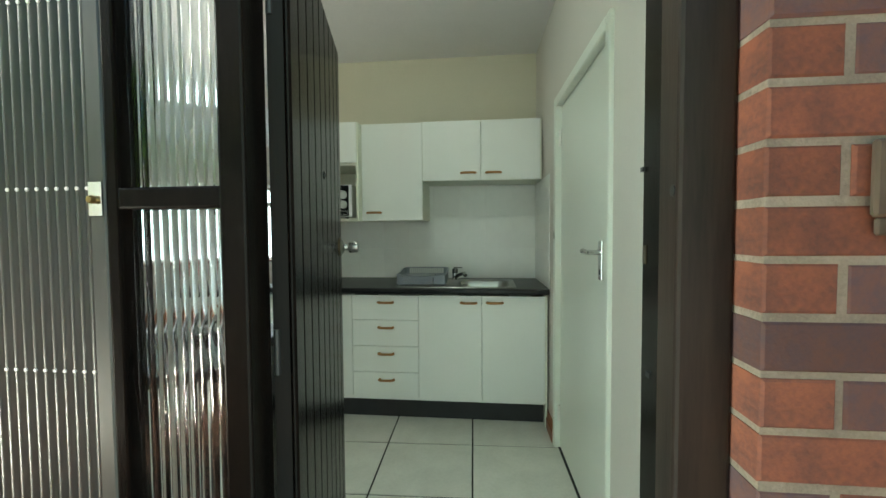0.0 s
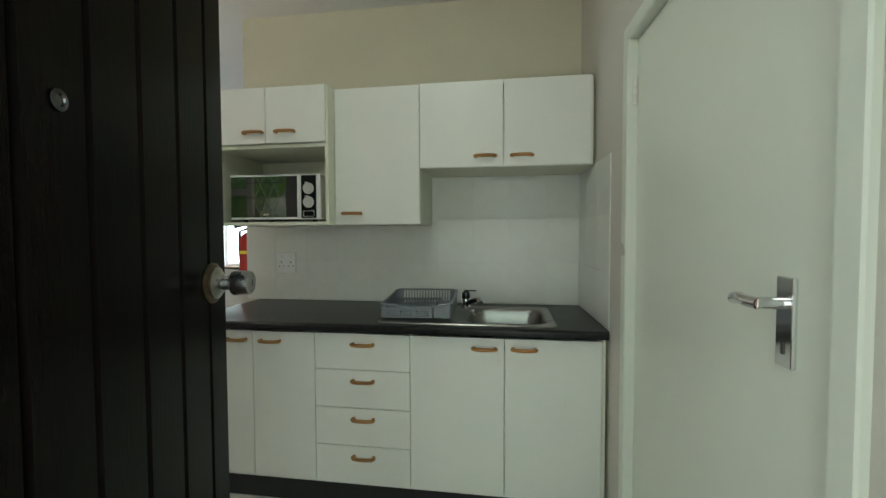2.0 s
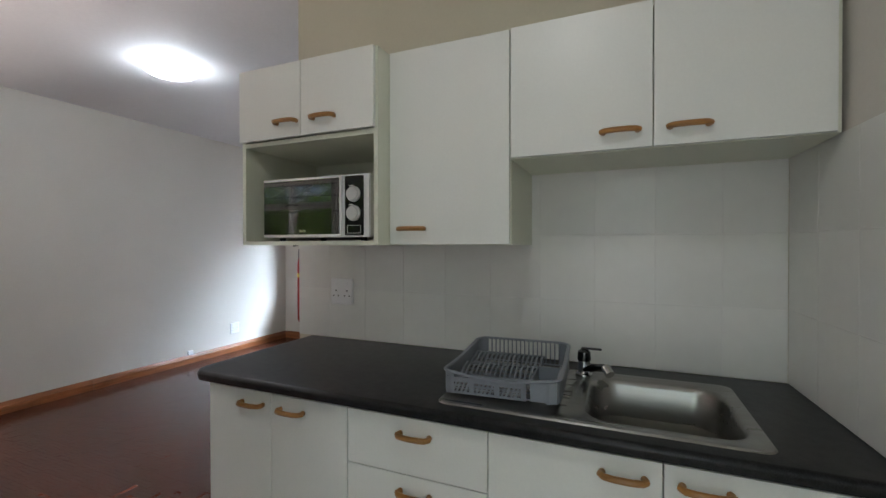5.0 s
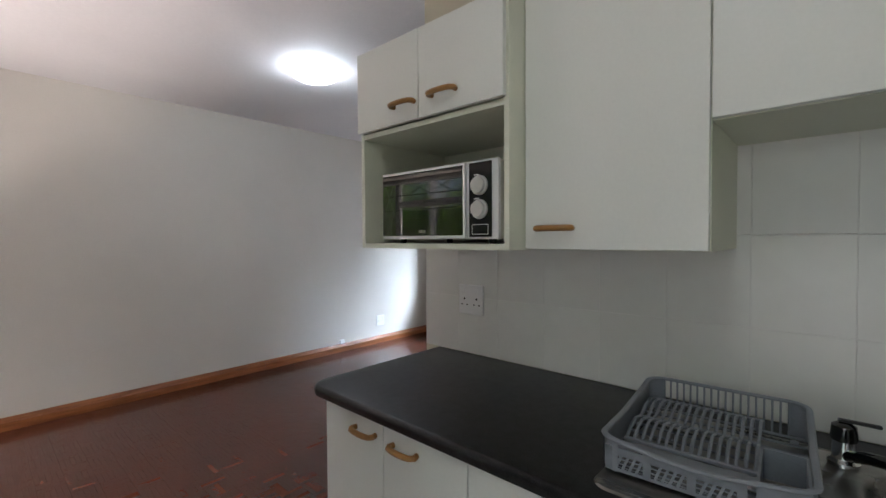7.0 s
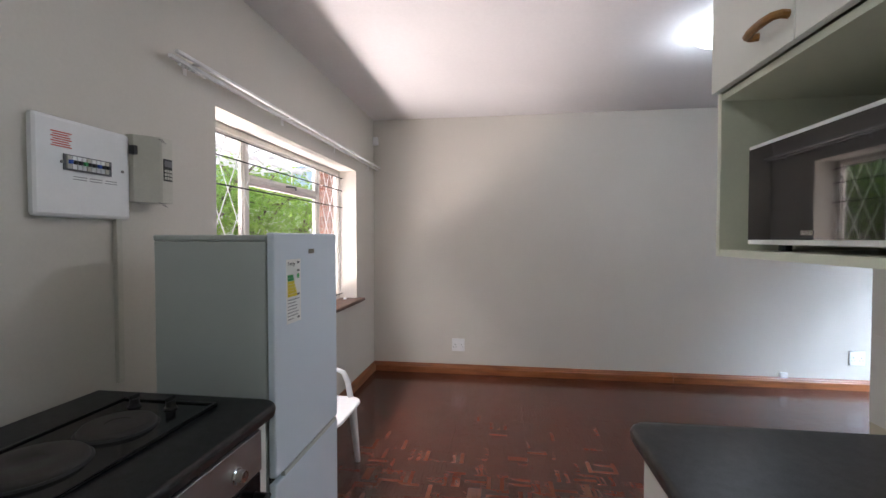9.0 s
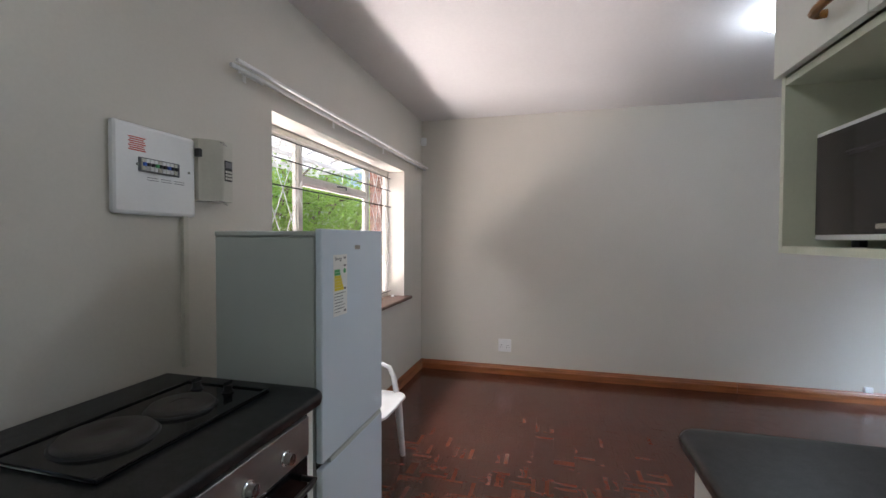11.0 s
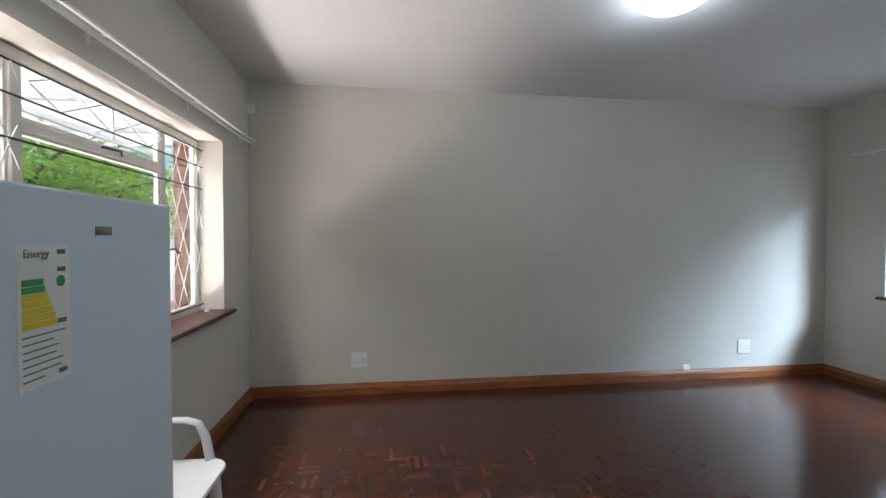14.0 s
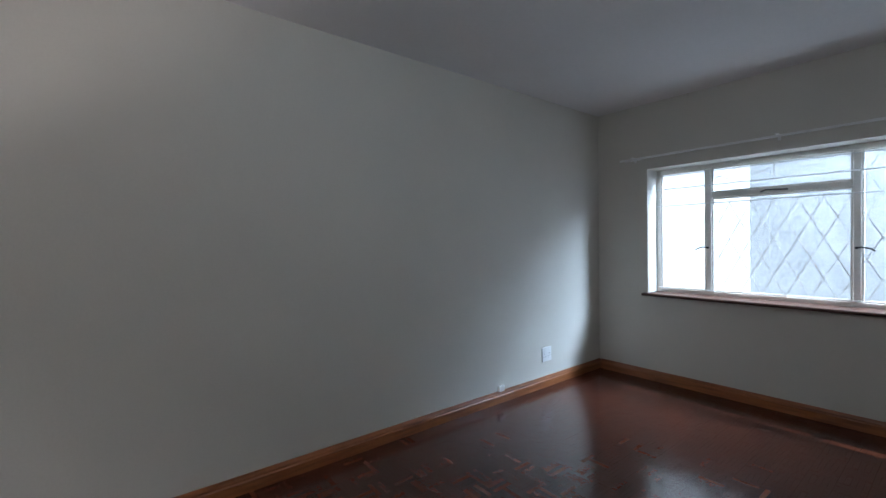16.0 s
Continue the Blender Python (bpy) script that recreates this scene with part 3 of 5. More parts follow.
# inner door, closed, in the east wall
door_in = thing("door_1", "closed cream gloss-painted flush door with a chrome lever", "door", (0, 0, 0), m=EAST_M)
tagged(door_in, kind="structure")
W = 0.05
part("door_frame", boxed(-0.016, 0.10, D_FAR, D_FAR + W, FLOOR, 1.997 + W, bevel=0.004), "door_white", door_in)
part("door_frame", boxed(-0.016, 0.10, D_NEAR - W, D_NEAR, FLOOR, 1.997 + W, bevel=0.004), "door_white", door_in)
part("door_frame", boxed(-0.016, 0.10, D_NEAR, D_FAR, 1.997, 1.997 + W, bevel=0.004), "door_white", door_in)
leaf_in = part("leaf", boxed(0.018, 0.058, D_NEAR + 0.003, D_FAR - 0.003, FLOOR + 0.008, 1.994, bevel=0.002), "door_white", door_in)
for z in (0.27, 1.82):
    bm = bmesh.new()
    for i in range(3):
        tube(bm, (0.010, D_FAR - 0.004, z - 0.045 + 0.031 * i), (0.010, D_FAR - 0.004, z - 0.016 + 0.031 * i), 0.008, sides=10)
    part("hinge", bm, "white_frame", door_in, "painted butt hinge", smooth=True)
HY = D_NEAR + 0.130
plate = part("lock_plate", boxed(0.009, 0.018, HY - 0.021, HY + 0.021, 1.118, 1.269, bevel=0.003, seg=2), "chrome", leaf_in, "chrome lock plate")
bm = tubed((0.012, HY, 1.225), (-0.035, HY, 1.225), 0.010)
sweep(bm, [(-0.035, HY - 0.006, 1.225), (-0.044, HY + 0.012, 1.227), (-0.046, HY + 0.030, 1.230), (-0.044, HY + 0.044, 1.228), (-0.040, HY + 0.054, 1.224)], 0.010, 10)
part("lever", bm, "chrome", leaf_in, "chrome lever handle", smooth=True)
part("keyhole", boxed(0.0075, 0.0095, HY - 0.004, HY + 0.004, 1.14, 1.16), "black_plastic", leaf_in)


def switch_plate(name, label, m, w, h, rockers):
    """A plate in its own x-z plane, facing -y."""
    root = thing(name, label, "light switch", (0, 0, 0), m=m)
    part("plate", boxed(-w / 2, w / 2, -0.009, 0.0, -h / 2, h / 2, bevel=0.003, seg=2), "white_plastic", root)
    for i in range(rockers):
        z = (i - (rockers - 1) / 2) * 0.024
        part("rocker", boxed(-0.008, 0.008, -0.013, -0.008, z - 0.010, z + 0.010, bevel=0.002), "white_plastic", root)
    for z in (-h * 0.36, h * 0.36):
        part("screw", tubed((0, -0.0105, z), (0, -0.008, z), 0.003, sides=8), "steel", root)
    return root


switch_plate("light_switch", "white three-rocker light switch on the plastered wall", EAST_M @ pose(-0.0005, -2.184, 1.450, 0, 0, -90), 0.085, 0.118, 3)


def socket(name, label, m, s=0.122):
    """A South African style double outlet plate, facing -y in its own axes."""
    root = thing(name, label, "power socket", (0, 0, 0), "wall sockets", m=m)
    part("plate", boxed(-s / 2, s / 2, -0.011, 0.0, -s / 2, s / 2, bevel=0.004, seg=2), "white_plastic", root)
    for x in (-s * 0.25, s * 0.25):
        part("rocker", boxed(x - 0.008, x + 0.008, -0.0145, -0.010, s * 0.22, s * 0.36, bevel=0.002), "white_plastic", root)
        for dx, dz, r in ((0, 0.012, 0.0045), (-0.013, -0.012, 0.0035), (0.013, -0.012, 0.0035)):
            part("pin_hole", tubed((x + dx, -0.0116, dz - 0.008), (x + dx, -0.0105, dz - 0.008), r, sides=10), "black_plastic", root)
    return root


socket("kitchen_socket", "white double power socket on the tiled splashback", pose(-1.24, KITCHEN_Y - 0.008, 1.168))
socket("wall_socket", "white double power socket low on the plain wall", pose(WEST, 2.008, 0.358, 0, 0, 90), 0.128)
socket("wall_socket", "white double power socket near the corner by the window", pose(WEST, 5.583, 0.358, 0, 0, 90), 0.128)
box = thing("cable_box", "small white cable outlet box on top of the skirting", "outlet", (WEST, 4.983, FLOOR + 0.095))
part("cover", boxed(WEST + 0.0005, WEST + 0.03, 4.953, 5.013, FLOOR + 0.095, FLOOR + 0.142, bevel=0.006, seg=2), "white_plastic", box)

# ---- appliances ----
fridge = thing("fridge_freezer", "white fridge-freezer with grey sides and an energy sticker", "fridge", (-1.7054, 1.5, FLOOR))
part("body", boxed(-1.9500, -1.4678, 1.335, 1.715, FLOOR, 1.420, bevel=0.005, seg=2), "fridge_side", fridge, "satin grey side panels")
part("top_cap", boxed(-1.9520, -1.4659, 1.333, 1.717, 1.421, 1.440, bevel=0.004), "fridge_side", fridge)
part("gasket", boxed(-1.9315, -1.4765, 1.7155, 1.7215, FLOOR + 0.06, 1.415), "plinth", fridge, "dark rubber door gasket")


def fridge_door(name, z0, z1):
    return part(name, boxed(-1.9550, -1.4620, 1.722, 1.747, z0, z1, bevel=0.006, seg=3), "fridge", fridge, smooth=False)


upper = fridge_door("upper_door", 0.686, 1.447)
lower = fridge_door("lower_door", FLOOR + 0.05, 0.668)
part("grip", boxed(-1.9363, -1.5130, 1.735, 1.7485, 0.6695, 0.684), "fridge_side", upper, "recessed finger grip")
FY = 1.7472
part("sticker", boxed(-1.6326, -1.5340, FY, FY + 0.0006, 1.150, 1.360), "paper", upper, "white energy label")
for i, (x1, m) in enumerate(((-1.5675, "green"), (-1.5703, "green"), (-1.5749, "yellow"), (-1.5796, "yellow"), (-1.5842, "yellow"), (-1.5889, "yellow"), (-1.5935, "yellow"))):
    part("stripe", boxed(x1 - 0.012, -1.5414, FY + 0.0007, FY + 0.0012, 1.300 - 0.0105 * i, 1.3095 - 0.0105 * i), m, upper)
for i, (a, b) in enumerate(((-1.6205, -1.5414), (-1.5972, -1.5414), (-1.6065, -1.5414), (-1.6019, -1.5414), (-1.6158, -1.5414), (-1.6112, -1.5414), (-1.5786, -1.5414))):
    part("print_line", boxed(a, b, FY + 0.0007, FY + 0.0011, 1.226 - 0.0105 * i, 1.2282 - 0.0105 * i), "print", upper)
part("green_badge", tubed((-1.6131, FY + 0.0007, 1.303), (-1.6131, FY + 0.0012, 1.303), 0.009, sides=14), "green", upper)
for z in (1.345, 1.318, 1.238, 1.160):
    part("print_mark", boxed(-1.6233, -1.6065, FY + 0.0007, FY + 0.0011, z, z + 0.007), "print", upper)
part("badge", boxed(-1.7386, -1.6949, FY, FY + 0.0015, 1.375, 1.391, bevel=0.0005), "steel", upper, "small steel badge")


def writing(text, size, m, mat, parent, name="lettering"):
    cu = bpy.data.curves.new(name, "FONT")
    cu.body, cu.size, cu.extrude, cu.align_x, cu.align_y = text, size, 0.0003, "CENTER", "CENTER"
    tmp = bpy.data.objects.new("tmp", cu)
    scene.collection.objects.link(tmp)
    data = bpy.data.meshes.new_from_object(tmp.evaluated_get(bpy.context.evaluated_depsgraph_get()))
    bpy.data.objects.remove(tmp)
    data.materials.clear()
    data.materials.append(M[mat])
    ob = new(name, data)
    ob.parent = parent
    ob.matrix_local = Matrix.Translation(-ORIGIN[parent]) @ m
    ORIGIN[ob] = ORIGIN[parent]
    return ob


writing("Energy", 0.017, pose(-1.5675, FY + 0.0012, 1.346, 90, 0, 180), "print", upper)

# stove side
stove_top = thing("stove_worktop", "black speckled worktop around the hob", "worktop", (-1.05, 1.45, 0.904))
slab = rounded_slab(-0.66 - 0.796, -0.66, -1.772, -SOUTH - 0.004, 0.904, 0.937, 0.014)
bmesh.ops.scale(slab, vec=(1, -1, 1), verts=slab.verts)
part("slab", slab, "granite", stove_top, smooth=True)

hob = thing("hob", "black two-plate electric hob set in the worktop", "hob", (-1.12, 1.455, 0.937))
part("tray", boxed(-1.385, -0.865, 1.300, 1.610, 0.9372, 0.945, bevel=0.003, seg=2), "black_gloss", hob)
for x0, x1, y0, y1 in ((-1.385, -0.865, 1.300, 1.312), (-1.385, -0.865, 1.598, 1.610), (-1.385, -1.373, 1.312, 1.598), (-0.877, -0.865, 1.312, 1.598)):
    part("rim", boxed(x0, x1, y0, y1, 0.9452, 0.9495, bevel=0.0015), "black_gloss", hob)
for x, y, r in ((-1.205, 1.462, 0.078), (-1.010, 1.448, 0.095)):
    m = Matrix.Translation((x, y, 0.9452))
    plate = part("hot_plate", lathe(bmesh.new(), [(0, 0), (r + 0.006, 0), (r + 0.006, 0.006), (r, 0.014), (r - 0.006, 0.016), (r * 0.35, 0.016), (r * 0.33, 0.0145), (0, 0.0145)], m, 40), "hob_plate", hob, "cast-iron hot plate", smooth=True)
    part("ring", lathe(bmesh.new(), [(r + 0.004, 0.0), (r + 0.013, 0.0), (r + 0.010, 0.004), (r + 0.004, 0.005)], m, 40), "black_metal", plate, smooth=True)
for y in (1.385, 1.500):
    knob = part("knob", lathe(bmesh.new(), [(0, 0), (0.017, 0), (0.017, 0.004), (0.013, 0.007), (0.012, 0.022), (0, 0.023)], Matrix.Translation((-1.335, y, 0.9452)), 18), "black_plastic", hob, smooth=True)
    part("grip", boxed(-1.351, -1.319, y - 0.004, y + 0.004, 0.967, 0.979, bevel=0.002), "black_plastic", knob)

oven = thing("oven_cabinet", "white cabinet with a built-in steel and black oven", "oven", (-1.05, 1.45, FLOOR))
OX0, OX1, OY = -1.425, -0.695, 1.735
part("side_panel", boxed(OX0, OX0 + 0.032, SOUTH + 0.01, OY, 0.165, 0.903), "melamine", oven)
part("side_panel", boxed(OX1 - 0.032, OX1 - 0.004, SOUTH + 0.01, OY, 0.165, 0.903), "melamine", oven)
part("end_sheet", boxed(OX1 - 0.0038, OX1, SOUTH + 0.01, OY - 0.03, 0.165, 0.903), "black_gloss", oven, "black end sheet")
part("top_rail", boxed(OX0 + 0.032, OX1 - 0.032, 1.60, OY, 0.880, 0.903), "melamine", oven)
part("plinth", boxed(OX0, OX1, SOUTH + 0.02, OY - 0.08, FLOOR, 0.164), "plinth", oven)
part("oven_body", boxed(OX0 + 0.033, OX1 - 0.033, 1.18, OY - 0.03, 0.18, 0.878), "black_plastic", oven)
fascia = part("control_panel", boxed(OX0 + 0.034, OX1 - 0.034, OY - 0.029, OY + 0.008, 0.757, 0.874, bevel=0.002), "oven_steel", oven, "brushed steel control panel")
for x in (-1.27, -1.12, -0.97, -0.82):
    m = Matrix.Translation((x, OY + 0.008, 0.805)) @ Matrix.Rotation(radians(-90), 4, "X")
    k = part("knob", lathe(bmesh.new(), [(0, 0), (0.021, 0), (0.021, 0.004), (0.0165, 0.006), (0.015, 0.026), (0.0, 0.027)], m, 22), "chrome", fascia, "satin steel knob", smooth=True)
    part("pointer", boxed(x - 0.0015, x + 0.0015, OY + 0.0351, OY + 0.0362, 0.806, 0.818), "black_plastic", fascia)
oven_door = part("oven_door", boxed(OX0 + 0.034, OX1 - 0.034, OY - 0.029, OY + 0.004, 0.19, 0.752, bevel=0.003), "black_gloss", oven, "black glass oven door")
bm = sweep(bmesh.new(), [(-1.36, OY + 0.004, 0.70), (-1.36, OY + 0.045, 0.70), (-1.33, OY + 0.05, 0.70), (-0.79, OY + 0.05, 0.70), (-0.76, OY + 0.045, 0.70), (-0.76, OY + 0.004, 0.70)], 0.009, 10)
part("handle", bm, "black_plastic", oven_door, smooth=True)

# microwave
mw = thing("microwave", "white microwave oven with a dark mirrored door and two dials", "microwave", (-1.09, 3.15, 1.400))
MX0, MX1, MY, MZ0, MZ1 = -1.330, -0.845, 3.000, 1.415, 1.640
part("case", boxed(MX0 + 0.004, MX1, MY + 0.017, 3.34, MZ0, MZ1 - 0.003, bevel=0.004), "meter", mw)
part("base_trim", boxed(MX0, MX1, MY + 0.006, MY + 0.0165, MZ0, MZ1), "white_plastic", mw)
mdoor = part("door", boxed(MX0, -0.958, MY, MY + 0.006, MZ0, MZ1, bevel=0.002), "white_plastic", mw)
part("window", boxed(MX0 + 0.004, -0.962, MY - 0.002, MY - 0.0002, MZ0 + 0.011, MZ1 - 0.009), "mirror_glass", mdoor, "dark mirrored glass")
part("grip", boxed(-0.961, -0.952, MY - 0.010, MY - 0.0022, MZ0 + 0.006, MZ1 - 0.004, bevel=0.002), "white_plastic", mdoor)
part("badge", boxed(-1.150, -1.118, MY - 0.003, MY - 0.0021, MZ0 + 0.020, MZ0 + 0.029), "steel", mdoor)
panel = part("control_panel", boxed(-0.945, -0.866, MY + 0.001, MY + 0.0058, MZ0 + 0.006, MZ1 - 0.006, bevel=0.001), "black_gloss", mw, "black control panel")
for z in (1.568, 1.500):
    m = Matrix.Translation((-0.905, MY + 0.001, z)) @ Matrix.Rotation(radians(90), 4, "X")
    part("dial", lathe(bmesh.new(), [(0, 0), (0.028, 0), (0.028, 0.006), (0.024, 0.008), (0.022, 0.017), (0, 0.018)], m, 26), "dial", panel, "silver dial", smooth=True)
    part("print_mark", boxed(-0.926, -0.908, MY + 0.0004, MY + 0.0009, z + 0.029, z + 0.032), "paper", panel)
for a, b, c, d in ((-0.934, -0.876, 1.428, 1.4295), (-0.934, -0.876, 1.4555, 1.457), (-0.934, -0.9325, 1.4295, 1.4555), (-0.8775, -0.876, 1.4295, 1.4555)):
    part("button_frame", boxed(a, b, MY + 0.0003, MY + 0.0009, c, d), "white_plastic", panel)
for x in (MX0 + 0.05, MX1 - 0.05):
    part("foot", tubed((x, MY + 0.05, 1.4005), (x, MY + 0.05, MZ0), 0.012, sides=12), "black_plastic", mw)
    part("foot", tubed((x, 3.30, 1.4005), (x, 3.30, MZ0), 0.012, sides=12), "black_plastic", mw)

# ---- sink, tap and dish rack ----
def loop_pts(cx, cy, hx, hy, r, z, n=6):
    pts = []
    for sx, sy, a0 in ((1, 1, 0), (-1, 1, 90), (-1, -1, 180), (1, -1, 270)):
        for i in range(n + 1):
            a = radians(a0 + 90 * i / n)
            pts.append(Vector((cx + sx * (hx - r) + r * math.cos(a), cy + sy * (hy - r) + r * math.sin(a), z)))
    return pts


def skin(bm, loops, cap_last=True):
    rings = [[bm.verts.new(p) for p in lp] for lp in loops]
    for a, b in zip(rings, rings[1:]):
        k = len(a)
        for i in range(k):
            j = (i + 1) % k
            bm.faces.new((a[i], a[j], b[j], b[i]))
    if cap_last:
        bm.faces.new(rings[-1])
    return rings


sink = thing("kitchen_sink", "stainless steel inset sink with a drainer", "sink", (-0.11, 3.04, 0.937))
SX, SY, SHX, SHY = -0.110, 3.045, 0.395, 0.235
bm = bmesh.new()
outer = [loop_pts(SX, SY, SHX, SHY, 0.035, 0.9372), loop_pts(SX, SY, SHX - 0.003, SHY - 0.003, 0.033, 0.9415), loop_pts(SX, SY, SHX - 0.012, SHY - 0.012, 0.03, 0.9425), loop_pts(SX, SY, SHX - 0.02, SHY - 0.02, 0.028, 0.9405)]
rings = skin(bm, outer, cap_last=False)
bowl_c = (0.068, 3.035)
bowl = [loop_pts(*bowl_c, 0.186, 0.185, 0.07, 0.9405), loop_pts(*bowl_c, 0.182, 0.181, 0.07, 0.938), loop_pts(*bowl_c, 0.176, 0.175, 0.07, 0.925), loop_pts(*bowl_c, 0.166, 0.165, 0.075, 0.83), loop_pts(*bowl_c, 0.145, 0.145, 0.08, 0.812), loop_pts(*bowl_c, 0.05, 0.05, 0.04, 0.806)]
brings = skin(bm, bowl)
inner, rim = rings[-1], brings[0]
bmesh.ops.bridge_loops(bm, edges=[bm.edges.get((inner[i], inner[(i + 1) % len(inner)])) for i in range(len(inner))] + [bm.edges.get((rim[i], rim[(i + 1) % len(rim)])) for i in range(len(rim))])
part("basin", bm, "steel", sink, smooth=True)
part("waste", lathe(bmesh.new(), [(0.0, 0), (0.032, 0), (0.036, 0.002), (0.03, 0.004), (0.0, 0.0025)], Matrix.Translation((0.068, 3.035, 0.8062)), 24), "chrome", sink, smooth=True)
for i in range(5):
    part("drain_rib", sweep(bmesh.new(), [(-0.46, 2.92 + 0.06 * i, 0.9412), (-0.16, 2.92 + 0.06 * i, 0.9412)], 0.004, 6, flat=0.4), "steel", sink, smooth=True)

# the worktop is cut for the bowl
cut = bmesh.new()
cut_loops = [loop_pts(*bowl_c, 0.184, 0.183, 0.07, z) for z in (0.86, 0.96)]
cut_rings = skin(cut, cut_loops)
cut.faces.new(cut_rings[0][::-1])
cutter = new("cutter", finish("cutter", cut, "granite"))
slab_ob = next(o for o in worktop.children)
mod = slab_ob.modifiers.new("cut", "BOOLEAN")
mod.object, mod.operation, mod.solver = cutter, "DIFFERENCE", "EXACT"
bpy.context.view_layer.update()
cut_mesh = bpy.data.meshes.new_from_object(slab_ob.evaluated_get(bpy.context.evaluated_depsgraph_get()))
slab_ob.modifiers.clear()
slab_ob.data = cut_mesh
bpy.data.objects.remove(cutter)

sink.location.z += 0.008

tap = thing("mixer_tap", "short chrome and black mixer tap with a swivel spout", "tap", (-0.14, 3.215, 0.9425))
part("base", lathe(bmesh.new(), [(0, 0), (0.026, 0), (0.026, 0.008), (0.020, 0.014), (0.019, 0.05), (0, 0.05)], Matrix.Translation((-0.14, 3.215, 0.9425)), 22), "chrome", tap, smooth=True)
part("head", lathe(bmesh.new(), [(0, 0), (0.020, 0), (0.022, 0.006), (0.020, 0.030), (0.012, 0.036), (0, 0.037)], Matrix.Translation((-0.14, 3.215, 0.9927)), 22), "black_chrome", tap, smooth=True)
bm = sweep(bmesh.new(), [(-0.135, 3.205, 0.965), (-0.105, 3.165, 0.985), (-0.075, 3.12, 1.000), (-0.065, 3.105, 1.000)], 0.012, 12)
part("spout", bm, "black_chrome", tap, smooth=True)
part("nozzle", tubed((-0.069, 3.111, 1.004), (-0.056, 3.091, 0.988), 0.014, sides=16), "chrome", tap, "chrome aerator", smooth=True)
part("lever", boxed(-0.150, -0.085, 3.209, 3.221, 1.0300, 1.0360, bevel=0.002), "black_metal", tap)

tap.location.z += 0.008


def dish_rack(m):
    """Grey plastic rack; local x along its long side, y to the wall."""
    root = thing("dish_rack", "grey plastic dish drying rack standing on the drainer", "dish rack", (0, 0, 0), m=m)
    X, Y = 0.165, 0.205

    def rim_z(x, y):
        u = (y + Y) / (2 * Y)
        return 0.090 + 0.034 * max(0.0, (u - 0.35) / 0.65) ** 1.2 - 0.012 * math.cos(math.pi * x / X) * (1 - u)

    rim = [Vector((p.x, p.y, rim_z(p.x, p.y))) for p in loop_pts(0, 0, X, Y, 0.035, 0.09, 6)]
    extra = []
    for a, b in zip(rim, rim[1:] + rim[:1]):
        extra.append(a)
        steps = max(1, int((b - a).length / 0.03))
        for i in range(1, steps):
            p = a.lerp(b, i / steps)
            extra.append(Vector((p.x, p.y, rim_z(p.x, p.y))))
    part("rim", sweep(bmesh.new(), extra, 0.0065, 8, closed=True), "grey_plastic", root, smooth=True)
    t = 0.003
    # front wall with rows of slots
    f0, f1 = -0.155, 0.075
    for x in [f0, -0.085, -0.012, 0.062]:
        part("front_post", boxed(x, x + 0.014, -Y + 0.002, -Y + 0.006, 0.008, 0.080), "grey_plastic", root)
    part("front_wall", boxed(f0, f1, -Y + 0.002, -Y + 0.006, 0.058, 0.078), "grey_plastic", root)
    part("front_wall", boxed(f0, f1, -Y + 0.002, -Y + 0.006, 0.008, 0.018), "grey_plastic", root)
    for gx in (-0.141, -0.071, 0.002):
        for i in range(4):
            x = gx + 0.011 + i * 0.0125
            part("front_slat", bar(bmesh.new(), (x - 0.004, -Y + 0.004, 0.018), (x + 0.006, -Y + 0.004, 0.058), 0.005, 0.0038), "grey_plastic", root)
        for z in (0.030, 0.044):
            part("front_slat", boxed(gx, gx + 0.058, -Y + 0.0022, -Y + 0.0058, z, z + 0.004), "grey_plastic", root)
    # ends
    for x in (-X, X):
        bm = bmesh.new()
        ys = [-Y + 0.03 + i * (2 * Y - 0.06) / 10 for i in range(11)]
        low = [bm.verts.new((x + s * t / 2, y, 0.006)) for s in (-1, 1) for y in ys]
        high = [bm.verts.new((x + s * t / 2, y, rim_z(x, y))) for s in (-1, 1) for y in ys]
        for s in (0, 11):
            for i in range(10):
                bm.faces.new((low[s + i], low[s + i + 1], high[s + i + 1], high[s + i]))
        for i in range(10):
            bm.faces.new((low[i], low[i + 1], low[12 + i], low[11 + i]))
        part("end_wall", bm, "grey_plastic", root)
    for sx in (-1, 1):
        for sy in (-1, 1):
            bm = bmesh.new()
            arc = [Vector((sx * (X - 0.035 + 0.035 * math.sin(a)), sy * (Y - 0.035 + 0.035 * math.cos(a)), 0)) for a in [radians(15 * i) for i in range(7)]]
            low = [bm.verts.new((p.x, p.y, 0.006)) for p in arc]
            high = [bm.verts.new((p.x, p.y, rim_z(p.x, p.y))) for p in arc]
            for i in range(6):
                bm.faces.new((low[i], low[i + 1], high[i + 1], high[i]))
            part("corner_wall", bm, "grey_plastic", root, smooth=True)
    # back wall of upright rods
    for i in range(18):
        x = -0.130 + i * 0.0153
        part("back_rod", tubed((x, Y - 0.004, 0.006), (x, Y - 0.004, rim_z(x, Y)), 0.0026, sides=6), "grey_plastic", root)
    # floor grid
    for i in range(9):
        y = -Y + 0.02 + i * 0.046
        part("floor_bar", boxed(-X + 0.004, X - 0.004, y, y + 0.010, 0.006, 0.010), "grey_plastic", root)
    # raised plate rest of close ribs between three cross rails
    for y, z in ((-0.085, 0.040), (0.035, 0.052), (0.165, 0.060)):
        part("cross_rail", boxed(-0.152, 0.086, y - 0.006, y + 0.006, z - 0.012, z, bevel=0.002), "grey_plastic", root)
